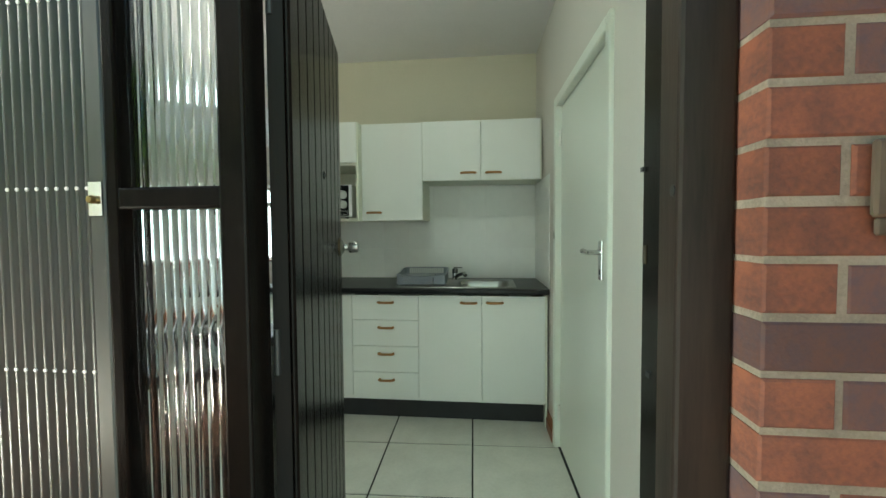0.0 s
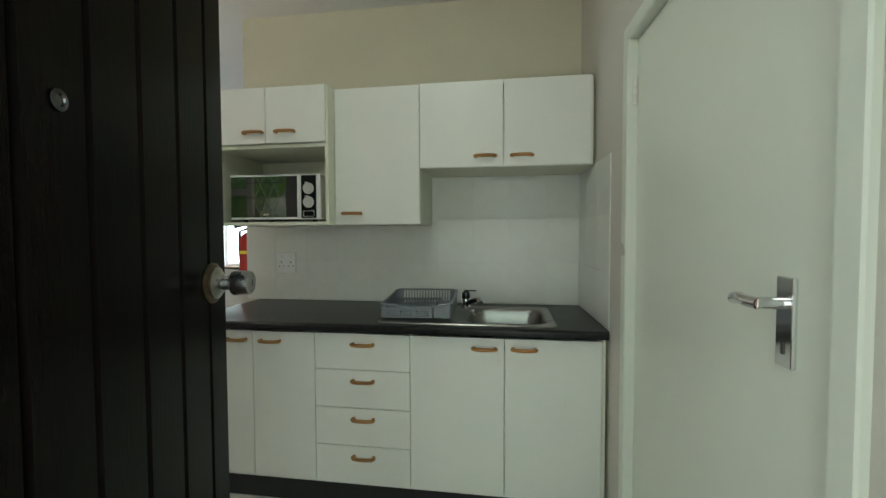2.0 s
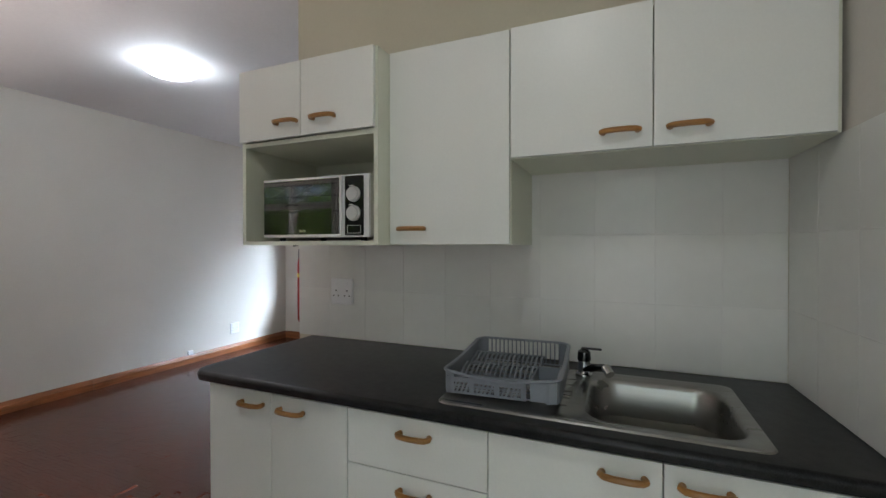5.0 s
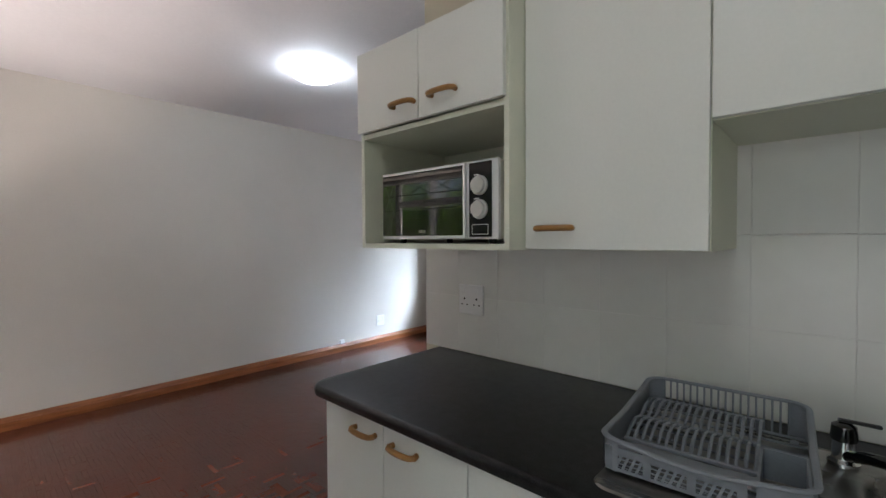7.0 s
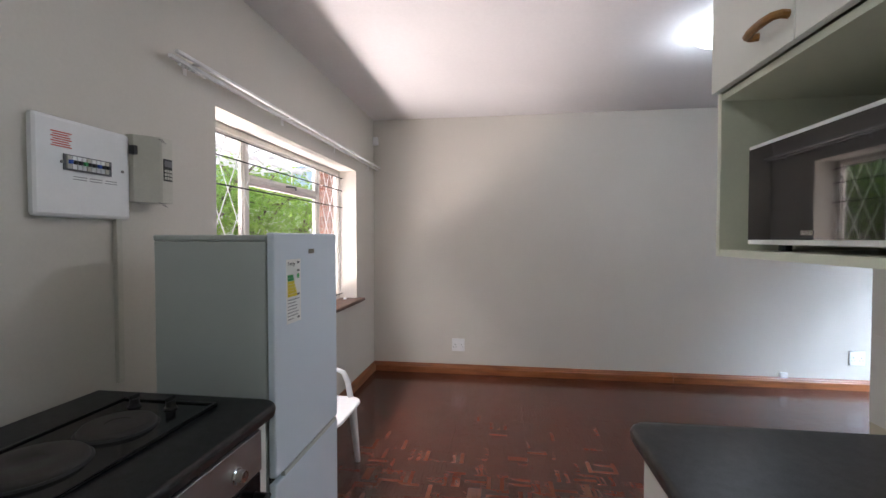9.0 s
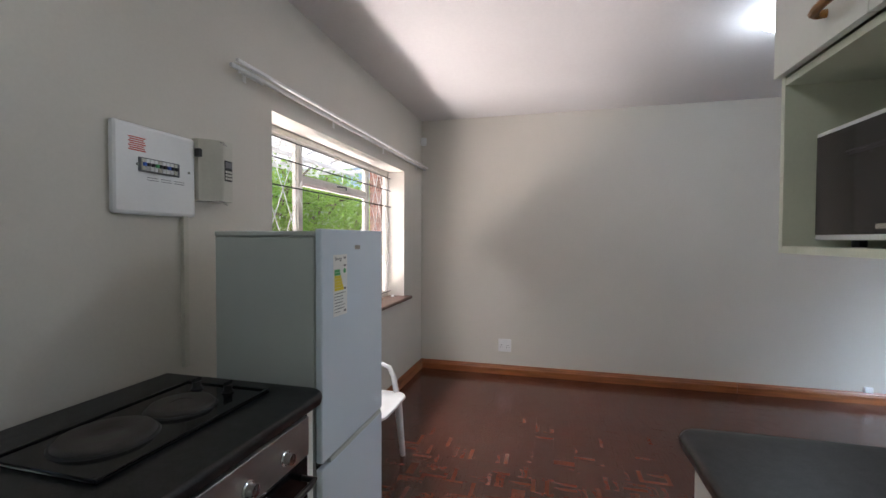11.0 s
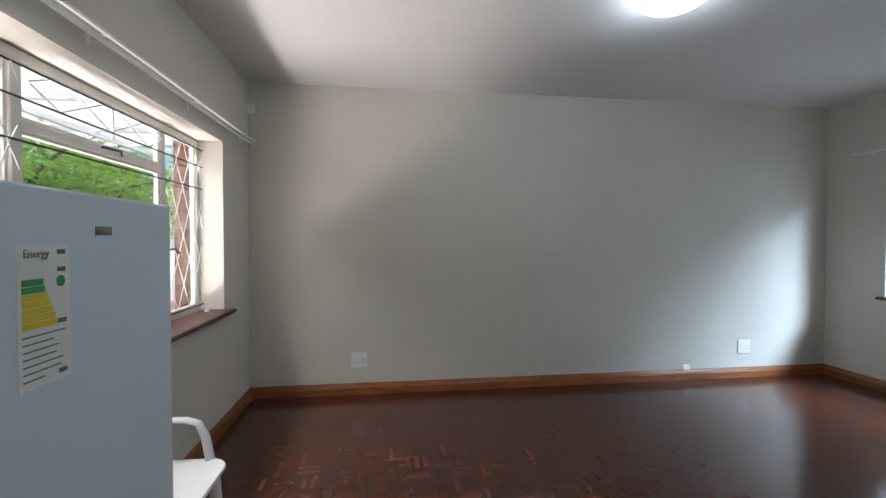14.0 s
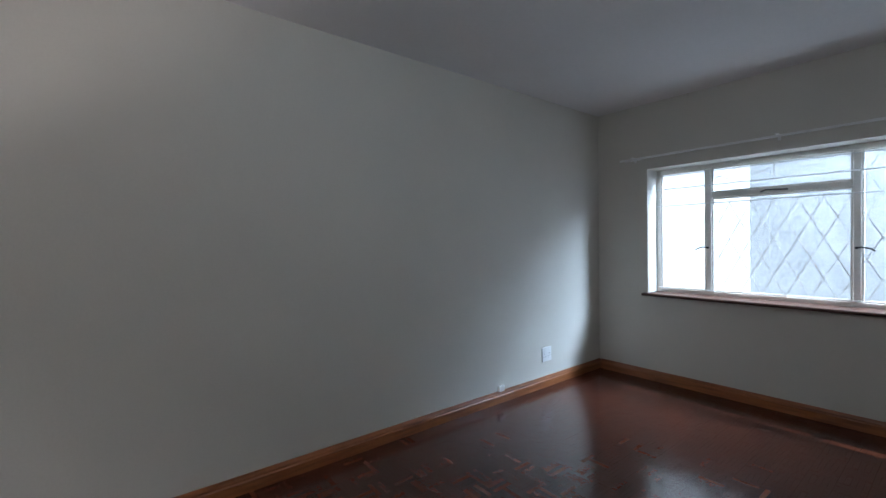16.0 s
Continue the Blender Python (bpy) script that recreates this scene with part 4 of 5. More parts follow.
    for i in range(16):
        x = -0.148 + i * 0.0153
        rib = [(x, -0.079, 0.036), (x, -0.045, 0.060), (x, -0.010, 0.066), (x, 0.029, 0.050)]
        part("rib", sweep(bmesh.new(), rib, 0.0036, 6), "grey_plastic", root)
        rib = [(x, 0.041, 0.050), (x, 0.085, 0.070), (x, 0.125, 0.073), (x, 0.159, 0.058)]
        part("rib", sweep(bmesh.new(), rib, 0.0036, 6), "grey_plastic", root)
    for y in (-0.085, 0.165):
        for x in (-0.140, 0.076):
            part("rail_leg", boxed(x - 0.005, x + 0.005, y - 0.004, y + 0.004, 0.0102, 0.0278 if y < 0 else 0.0478), "grey_plastic", root)
    part("front_shelf", boxed(-0.155, 0.086, -0.150, -0.1005, 0.0302, 0.0342), "grey_plastic", root)
    # cutlery cup at the front corner
    for a, b, c, d in ((0.088, 0.158, -Y + 0.001, -Y + 0.005), (0.088, 0.158, -0.062, -0.058), (0.088, 0.092, -Y + 0.005, -0.062), (0.154, 0.158, -Y + 0.005, -0.062)):
        part("cup_wall", boxed(a, b, c, d, 0.012, 0.098), "grey_plastic", root, "cutlery holder")
    for x in (-0.14, 0.14):
        for y in (-0.17, 0.17):
            part("foot", tubed((x, y, 0.0), (x, y, 0.007), 0.008, sides=10), "grey_plastic", root)
    return root


dish_rack(pose(-0.350, 3.078, 0.9535, 0, 0, 3) @ Matrix.Diagonal((1, 1, 0.66, 1)))

# ---- entrance door leaf and frame ----
LEAF = Matrix.Translation((-0.315, 0.983, 0)) @ Matrix.Rotation(math.atan2(0.9755, -0.22), 4, "Z")
leaf = thing("entrance_door", "open black-brown wooden plank door with a steel knob", "door", (0, 0, 0), m=LEAF)
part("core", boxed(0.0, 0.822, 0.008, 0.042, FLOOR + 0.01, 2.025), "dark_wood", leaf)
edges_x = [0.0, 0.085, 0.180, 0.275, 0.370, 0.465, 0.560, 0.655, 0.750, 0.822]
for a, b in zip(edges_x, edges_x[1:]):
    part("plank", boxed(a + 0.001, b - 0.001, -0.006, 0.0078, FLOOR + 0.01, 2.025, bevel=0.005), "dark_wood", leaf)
KX, KZ = 0.763, 1.250
mk = Matrix.Translation((KX, -0.006, KZ)) @ Matrix.Rotation(radians(90), 4, "X")
rose = part("rosette", lathe(bmesh.new(), [(0, 0), (0.038, 0), (0.038, 0.003), (0.033, 0.006), (0, 0.006)], mk, 32), "old_brass", leaf, "worn brass rosette", smooth=True)
part("knob", lathe(bmesh.new(), [(0, 0.0062), (0.029, 0.0062), (0.030, 0.010), (0.022, 0.016), (0.014, 0.020), (0.013, 0.032), (0.022, 0.038), (0.024, 0.042), (0.022, 0.070), (0.019, 0.073), (0, 0.073)], mk, 32), "steel", leaf, "brushed steel door knob", smooth=True)
part("keyhole", boxed(KX - 0.0015, KX + 0.0015, -0.0802, -0.0791, KZ - 0.006, KZ + 0.006), "black_plastic", leaf)
mp = Matrix.Translation((0.420, -0.006, 1.487)) @ Matrix.Rotation(radians(90), 4, "X")
part("peephole", lathe(bmesh.new(), [(0, 0), (0.012, 0), (0.012, 0.003), (0.007, 0.004), (0.006, 0.002), (0, 0.002)], mp, 20), "black_chrome", leaf, "dull steel peephole", smooth=True)
part("nail_head", tubed((0.815, -0.0062, 1.49), (0.815, -0.0075, 1.49), 0.003, sides=8), "steel", leaf)

# frame: right jamb, head, hinge post, sidelight
frame_r = tagged(new("door_frame_1"), "black-brown painted timber door frame with a glazed sidelight", "door frame", kind="structure")
ORIGIN[frame_r] = Vector((0, 0, 0))
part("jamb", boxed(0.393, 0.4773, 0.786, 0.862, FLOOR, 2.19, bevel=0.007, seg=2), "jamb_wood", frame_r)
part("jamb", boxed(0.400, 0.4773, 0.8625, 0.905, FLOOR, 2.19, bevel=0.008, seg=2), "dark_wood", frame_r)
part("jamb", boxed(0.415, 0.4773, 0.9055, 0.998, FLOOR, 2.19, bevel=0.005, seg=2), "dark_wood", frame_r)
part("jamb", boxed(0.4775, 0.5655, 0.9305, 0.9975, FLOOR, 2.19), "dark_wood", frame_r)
part("strike_plate", boxed(0.4135, 0.4148, 0.971, 0.990, 1.243, 1.280), "old_brass", frame_r, "worn brass strike plate")
part("bolt_keep", boxed(0.402, 0.4148, 0.915, 0.935, 1.035, 1.045), "black_metal", frame_r)
part("latch_pin", boxed(0.4095, 0.4148, 0.984, 0.996, 1.425, 1.434), "black_metal", frame_r)
part("bolt_hole", tubed((0.3928, 0.802, 1.371), (0.3912, 0.802, 1.371), 0.009, sides=14), "black_plastic", frame_r)
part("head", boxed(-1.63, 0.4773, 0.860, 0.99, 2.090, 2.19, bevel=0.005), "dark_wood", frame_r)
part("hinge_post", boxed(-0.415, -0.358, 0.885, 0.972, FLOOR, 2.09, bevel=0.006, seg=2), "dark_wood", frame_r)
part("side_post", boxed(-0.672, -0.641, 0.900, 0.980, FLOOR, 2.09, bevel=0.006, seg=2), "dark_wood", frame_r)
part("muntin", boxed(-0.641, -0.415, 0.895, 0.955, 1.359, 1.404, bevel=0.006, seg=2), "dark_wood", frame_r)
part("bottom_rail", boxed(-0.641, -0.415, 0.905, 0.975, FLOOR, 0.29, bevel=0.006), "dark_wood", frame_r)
for z in (0.3, 1.05, 1.82):
    bm = tubed((-0.350, 0.978, z - 0.05), (-0.350, 0.978, z + 0.05), 0.008, sides=10)
    part("hinge", bm, "black_metal", frame_r, smooth=True)


def reeded(x0, x1, z0, z1, y, pitch, depth):
    """A pane with half-round ribs on its outer face."""
    bm = bmesh.new()
    n = max(2, int(round((x1 - x0) / pitch)))
    per = 8
    top, bot, tb, bb = [], [], [], []
    for i in range(n * per + 1):
        x = x0 + (x1 - x0) * i / (n * per)
        yy = y - depth * abs(math.sin(math.pi * i / per))
        for lst, py, z in ((bot, yy, z0), (top, yy, z1), (bb, y + 0.003, z0), (tb, y + 0.003, z1)):
            lst.append(bm.verts.new((x, py, z)))
    for i in range(n * per):
        bm.faces.new((bot[i], bot[i + 1], top[i + 1], top[i]))
        bm.faces.new((bb[i + 1], bb[i], tb[i], tb[i + 1]))
        bm.faces.new((top[i], top[i + 1], tb[i + 1], tb[i]))
        bm.faces.new((bot[i + 1], bot[i], bb[i], bb[i + 1]))
    bm.faces.new((bot[0], top[0], tb[0], bb[0]))
    bm.faces.new((bot[-1], bb[-1], tb[-1], top[-1]))
    return bm


for z0, z1 in ((0.2905, 1.3585), (1.4045, 2.0895)):
    pane = part("pane", reeded(-0.6405, -0.4155, z0, z1, 0.932, 0.0205, 0.0026), "reeded", frame_r, "reeded glass pane", smooth=True)
    pane.visible_shadow = False

screen = thing("outer_door", "open outer door with a grey reeded panel and brass latch", "door", (-1.25, 0.90, 0.0))
part("stile", boxed(-0.712, -0.673, 0.902, 0.928, FLOOR, 2.08, bevel=0.004), "reeded_metal", screen)
part("stile", boxed(-1.60, -1.54, 0.902, 0.928, FLOOR, 2.08, bevel=0.004), "dark_wood", screen)
part("panel", reeded(-1.539, -0.7125, FLOOR, 2.079, 0.920, 0.0235, 0.007), "reeded_metal", screen, "grey vertically reeded panel", smooth=True)
part("latch_plate", boxed(-0.709, -0.679, 0.898, 0.9018, 1.346, 1.417, bevel=0.001), "chrome", screen, "chrome latch plate")
part("latch", lathe(bmesh.new(), [(0, 0), (0.008, 0), (0.009, 0.008), (0.006, 0.014), (0, 0.015)], Matrix.Translation((-0.694, 0.898, 1.380)) @ Matrix.Rotation(radians(90), 4, "X"), 16), "brass", screen, "brass latch knob", smooth=True)
# white discs along the flutes for their rows of bright highlights
for z in (1.017, 1.405, 1.793):
    for i in range(14):
        part("rivet", tubed((-0.724 - 0.0235 * i, 0.9125, z), (-0.724 - 0.0235 * i, 0.910, z), 0.0042, sides=8), "white_plastic", screen)

# ---- on the south wall ----
db = thing("distribution_board", "white metal distribution board with a row of breakers", "distribution board", (-1.43, SOUTH, 1.485))
part("cover", boxed(-1.588, -1.273, SOUTH + 0.0005, SOUTH + 0.022, 1.485, 1.778, bevel=0.012, seg=2), "white_plastic", db)
DY = SOUTH + 0.0222
part("breaker_window", boxed(-1.512, -1.358, DY, DY + 0.004, 1.625, 1.672), "print", db, "grey breaker strip")
for i in range(9):
    x = -1.370 - 0.0152 * i
    br = part("breaker", boxed(x - 0.0065, x + 0.0065, DY + 0.0042, DY + 0.010, 1.630, 1.668, bevel=0.001), "white_plastic" if i % 4 else "meter", db)
    part("toggle", boxed(x - 0.004, x + 0.004, DY + 0.0102, DY + 0.018, 1.644, 1.655), ("blue_print", "black_plastic", "black_plastic", "green", "black_plastic", "black_plastic", "blue_print", "black_plastic", "black_plastic")[i], br)
for x in (-1.355, -1.555):
    part("screw", tubed((x, DY, 1.648), (x, DY + 0.003, 1.648), 0.005, sides=10), "steel", db)
for i in range(7):
    part("red_print", boxed(-1.385 + 0.004 * (i % 3), -1.325 - 0.005 * (i % 2), DY, DY + 0.0005, 1.690 + 0.0068 * i, 1.6935 + 0.0068 * i), "red_print", db)
for i in range(3):
    for z in (1.600, 1.608):
        part("label_strip", boxed(-1.43 - 0.052 * i, -1.388 - 0.052 * i, DY, DY + 0.0005, z, z + 0.002), "print", db)
db.location += Vector((0.016, 0, 0.006))

meter = thing("prepaid_meter", "cream plastic prepaid electricity meter with a small display", "meter", (-1.69, SOUTH, 1.55))
bm = bmesh.new()
ring = [(-1.604, 0.0005), (-1.604, 0.030), (-1.612, 0.036), (-1.662, 0.082), (-1.668, 0.085), (-1.716, 0.085), (-1.720, 0.081), (-1.720, 0.0005)]
low = [bm.verts.new((x, SOUTH + y, 1.552)) for x, y in ring]
high = [bm.verts.new((x, SOUTH + y, 1.786)) for x, y in ring]
for i in range(len(ring)):
    k = (i + 1) % len(ring)
    bm.faces.new((low[i], low[k], high[k], high[i]))
bm.faces.new(low)
bm.faces.new(high[::-1])
part("case", bm, "meter", meter)
part("display", boxed(-1.712, -1.672, SOUTH + 0.0852, SOUTH + 0.088, 1.632, 1.712, bevel=0.001), "black_plastic", meter, "black keypad and display")
part("screen", boxed(-1.709, -1.675, SOUTH + 0.0882, SOUTH + 0.0890, 1.684, 1.706), "print", meter)
for i in range(3):
    for j in range(3):
        part("key", boxed(-1.708 + 0.012 * i, -1.699 + 0.012 * i, SOUTH + 0.0882, SOUTH + 0.0892, 1.638 + 0.013 * j, 1.647 + 0.013 * j), "meter", meter)
for z in (1.556, 1.783):
    part("seal_wire", sweep(bmesh.new(), [(-1.66, SOUTH + 0.06, z), (-1.66, SOUTH + 0.095, z - 0.008), (-1.672, SOUTH + 0.10, z - 0.02), (-1.66, SOUTH + 0.09, z - 0.012)], 0.0015, 6), "steel", meter)
part("side_lug", boxed(-1.606, -1.592, SOUTH + 0.024, SOUTH + 0.045, 1.715, 1.745), "black_plastic", meter)
meter.location += Vector((0.028, 0, 0.005))

trunk = thing("cable_trunking", "cream cable trunking running down to the worktop", "trunking", (-1.55, SOUTH, 0.94))
part("channel", boxed(-1.541, -1.519, SOUTH + 0.0005, SOUTH + 0.018, 0.9375, 1.502, bevel=0.002), "meter", trunk)

sensor = thing("alarm_sensor", "small white motion sensor high in the wall corner", "sensor", (WEST, 1.15, 2.38))
part("housing", boxed(WEST + 0.0005, WEST + 0.045, SOUTH + 0.002, SOUTH + 0.055, 2.375, 2.455, bevel=0.008, seg=2), "white_plastic", sensor)
part("lens", boxed(WEST + 0.0452, WEST + 0.048, SOUTH + 0.012, SOUTH + 0.045, 2.385, 2.415, bevel=0.001), "white_plastic", sensor)
wire = thing("corner_cable", "thin white cable running down the wall corner", "cable", (WEST, SOUTH, 0.165))
part("wire", tubed((WEST + 0.005, SOUTH + 0.005, 0.165), (WEST + 0.005, SOUTH + 0.005, 2.375), 0.0035, sides=6), "meter", wire)


def curtain_rail(label, x0, x1, y, z, room, gaps, double):
    root = thing("curtain_rail", label, "curtain rail", ((x0 + x1) / 2, y, z), "curtain rails")
    yy = y + room * 0.04
    part("track", boxed(x0, x1, yy - 0.008, yy + 0.008, z - 0.008, z + 0.008, bevel=0.002), "grille", root)
    if double:
        part("track", boxed(x0 + 0.02, x1, yy + room * 0.030 - 0.008, yy + room * 0.030 + 0.008, z + 0.008, z + 0.022, bevel=0.002), "grille", root)
    for x in gaps:
        part("bracket", boxed(x - 0.010, x + 0.010, min(y, y + room * 0.08), max(y, y + room * 0.08), z + 0.010, z + 0.0135), "grille", root)
        part("bracket", boxed(x - 0.010, x + 0.010, min(y, y + room * 0.004), max(y, y + room * 0.004), z - 0.028, z + 0.0098), "grille", root)
    for i in range(9):
        x = x0 + 0.06 + i * 0.018 if not double else x1 - 0.05 - i * 0.018
        part("glider", boxed(x - 0.004, x + 0.004, yy - 0.004, yy + 0.004, z - 0.018, z - 0.0102), "white_plastic", root)
    return root


curtain_rail("double white metal curtain rail above the window", -4.49, -1.735, SOUTH, 2.128, 1, (-4.3, -3.45, -2.65, -1.86), True)
curtain_rail("white metal curtain rail above the wide window", -4.235, -1.70, NORTH, 2.130, -1, (-4.1, -3.0, -1.9), False)


def ceiling_lamp(x, y, lit_label):
    root = thing("ceiling_light", lit_label, "ceiling light", (x, y, TOP), "ceiling lights")
    part("rim", lathe(bmesh.new(), [(0.0, 0.0), (0.150, 0.0), (0.150, -0.012), (0.0, -0.012)], Matrix.Translation((x, y, TOP)), 40), "white_plastic", root)
    prof = [(0.180 * math.cos(a), -0.013 - 0.078 * math.sin(a)) for a in [math.pi / 2 * i / 10 for i in range(11)]]
    dome = part("dome", lathe(bmesh.new(), prof, Matrix.Translation((x, y, TOP)), 48), "lamp_glass", root, "glowing opal glass dome", smooth=True)
    dome.visible_shadow = False
    for a in (20, 140, 260):
        p = (x + 0.160 * math.cos(radians(a)), y + 0.160 * math.sin(radians(a)), TOP - 0.040)
        part("screw", tubed(p, (p[0] + 0.014 * math.cos(radians(a)), p[1] + 0.014 * math.sin(radians(a)), p[2] + 0.002), 0.006, sides=10), "black_metal", root)
    return root


ceiling_lamp(-2.90, 3.70, "lit round opal glass ceiling light")
ceiling_lamp(-0.30, 1.80, "lit round opal glass ceiling light in the kitchen")

# ---- chair beyond the fridge ----
chair = thing("garden_chair", "white moulded plastic armchair standing beside the fridge", "chair", (-2.55, 1.40, 0.0))
bm = bmesh.new()
seat_loops = []
for k, (z, grow) in enumerate(((0.405, -0.03), (0.418, 0.0), (0.430, -0.004), (0.434, -0.02), (0.425, -0.08))):
    seat_loops.append(loop_pts(-2.55, 1.405, 0.235 + grow, 0.215 + grow, 0.09, z, 5))
skin(bm, seat_loops)
part("seat", bm, "white_plastic", chair, smooth=True)
for sx in (-1, 1):
    part("leg", tubed((-2.55 + sx * 0.235, 1.575, 0.0), (-2.55 + sx * 0.205, 1.545, 0.42), 0.016, 0.028, sides=12), "white_plastic", chair, smooth=True)
    part("leg", tubed((-2.55 + sx * 0.225, 1.185, 0.0), (-2.55 + sx * 0.195, 1.235, 0.42), 0.016, 0.028, sides=12), "white_plastic", chair, smooth=True)
    arm = [(-2.55 + sx * 0.215, 1.535, 0.43), (-2.55 + sx * 0.230, 1.510, 0.53), (-2.55 + sx * 0.235, 1.480, 0.585), (-2.55 + sx * 0.235, 1.43, 0.602), (-2.55 + sx * 0.230, 1.32, 0.606), (-2.55 + sx * 0.215, 1.22, 0.625)]
    part("armrest", sweep(bmesh.new(), arm, 0.022, 10, flat=0.6), "white_plastic", chair, smooth=True)
back = [(-2.55 + 0.215 * math.cos(a), 1.225 - 0.05 * math.sin(a), 0.66 + 0.17 * math.sin(a)) for a in [math.pi * i / 12 for i in range(13)]]
part("back_rim", sweep(bmesh.new(), back, 0.02, 10, flat=0.6), "white_plastic", chair, smooth=True)
for i in range(5):
    x = -2.55 + (i - 2) * 0.075
    part("back_slat", boxed(x - 0.02, x + 0.02, 1.185, 1.195, 0.43, 0.66 + 0.165 * math.sqrt(max(0, 1 - ((x + 2.55) / 0.215) ** 2)), bevel=0.003), "white_plastic", chair)

chair.location = (-2.498, 1.403, FLOOR)
chair.scale = (0.95, 0.95, 0.93)

# ---- fire extinguisher on the pier wall ----
ext = thing("fire_extinguisher", "red fire extinguisher hanging on the wall", "fire extinguisher", (PIER_X - 0.125, 3.62, 0.95))
EX, EY = PIER_X - 0.125, 3.62
part("cylinder", lathe(bmesh.new(), [(0, 0.0), (0.060, 0.0), (0.066, 0.012), (0.066, 0.32), (0.055, 0.362), (0.022, 0.385), (0, 0.386)], Matrix.Translation((EX, EY, 0.965)), 28), "red", ext, smooth=True)
part("band", lathe(bmesh.new(), [(0.0662, 0.0), (0.0668, 0.0), (0.0668, 0.022), (0.0662, 0.022)], Matrix.Translation((EX, EY, 1.21)), 28), "yellow", ext, "yellow band")
part("valve", tubed((EX, EY, 1.352), (EX, EY, 1.395), 0.016, sides=12), "brass", ext, smooth=True)
part("handle", sweep(bmesh.new(), [(EX + 0.01, EY, 1.395), (EX - 0.04, EY, 1.402), (EX - 0.105, EY - 0.01, 1.385)], 0.009, 8), "black_metal", ext, smooth=True)
part("hose", sweep(bmesh.new(), [(EX - 0.015, EY, 1.375), (EX - 0.07, EY, 1.36), (EX - 0.078, EY, 1.25), (EX - 0.076, EY, 1.02)], 0.008, 8), "black_plastic", ext, smooth=True)
part("bracket", boxed(PIER_X - 0.062, PIER_X - 0.0005, EY - 0.03, EY + 0.03, 1.05, 1.30), "black_metal", ext)


# ---- outside ----
setting("ground", boxed(-60, 60, -60, 60, -0.30, -0.10), "soil", "garden soil and grass around the house", "ground")
setting("paving", boxed(-14, 4, -2.6, 0.715, -0.099, -0.012), "paving", "sunlit red clay paving", "paving")
setting("paving_north", boxed(-30, 4, 6.76, 40, -0.099, -0.012), "concrete", "pale concrete yard behind the house", "paving")
setting("garden_wall", boxed(-18, 6, -2.85, -2.60, -0.1, 2.05, bevel=0.02), "garden_wall", "white plastered garden wall", "wall")
# unseen from inside; eaves added to keep direct sun off the windows
setting("roof", boxed(-5.3, 1.9, 0.20, 7.00, TOP + 0.11, TOP + 0.20), "roof", "house roof, its unseen eaves added to block direct sun", "roof")
setting("neighbour_wall", boxed(-3.62, 4.0, 8.0, 8.25, -0.1, 3.1), "grey_wall", "white plastered wall of the neighbouring building", "wall")

# glowing sheet added to whiten the north window's left pane and light the room
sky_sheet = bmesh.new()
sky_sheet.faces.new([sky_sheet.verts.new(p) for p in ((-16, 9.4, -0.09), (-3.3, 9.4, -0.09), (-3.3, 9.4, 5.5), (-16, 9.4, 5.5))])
setting("backdrop", sky_sheet, "sky_glow", "plain glowing sheet added in the yard in place of bright sky", "sky")

carport = thing("carport", "white carport with translucent roof sheets on slim beams", "carport", (-4.0, -1.2, 0.0))
for i in range(6):
    x = -7.6 + i * 1.2
    sheet = bmesh.new()
    quad = [sheet.verts.new(p) for p in ((x + 0.006, -1.90, 2.70), (x + 1.194, -1.90, 2.70), (x + 1.194, -0.45, 2.78), (x + 0.006, -0.45, 2.78))]
    sheet.faces.new(quad)
    part("roof_sheet", sheet, "sheet", carport)
    part("rafter", bar(bmesh.new(), (x, -1.175, 2.64), (x, -1.175, 2.70), 0.05, 1.45), "garden_wall", carport)
part("fascia", boxed(-7.6, -0.4, -1.945, -1.905, 2.58, 2.72), "garden_wall", carport)
part("beam", boxed(-7.6, -0.4, -1.20, -1.15, 2.58, 2.638), "garden_wall", carport)
part("post", boxed(-4.98, -4.90, -1.15, -1.06, -0.02, 2.58), "garden_wall", carport)
part("post", boxed(-1.48, -1.40, -1.90, -1.82, -0.02, 2.58), "garden_wall", carport)
part("brace", sweep(bmesh.new(), [(-4.94, -1.10, 1.75), (-4.45, -1.10, 2.58)], 0.03, 6), "garden_wall", carport)


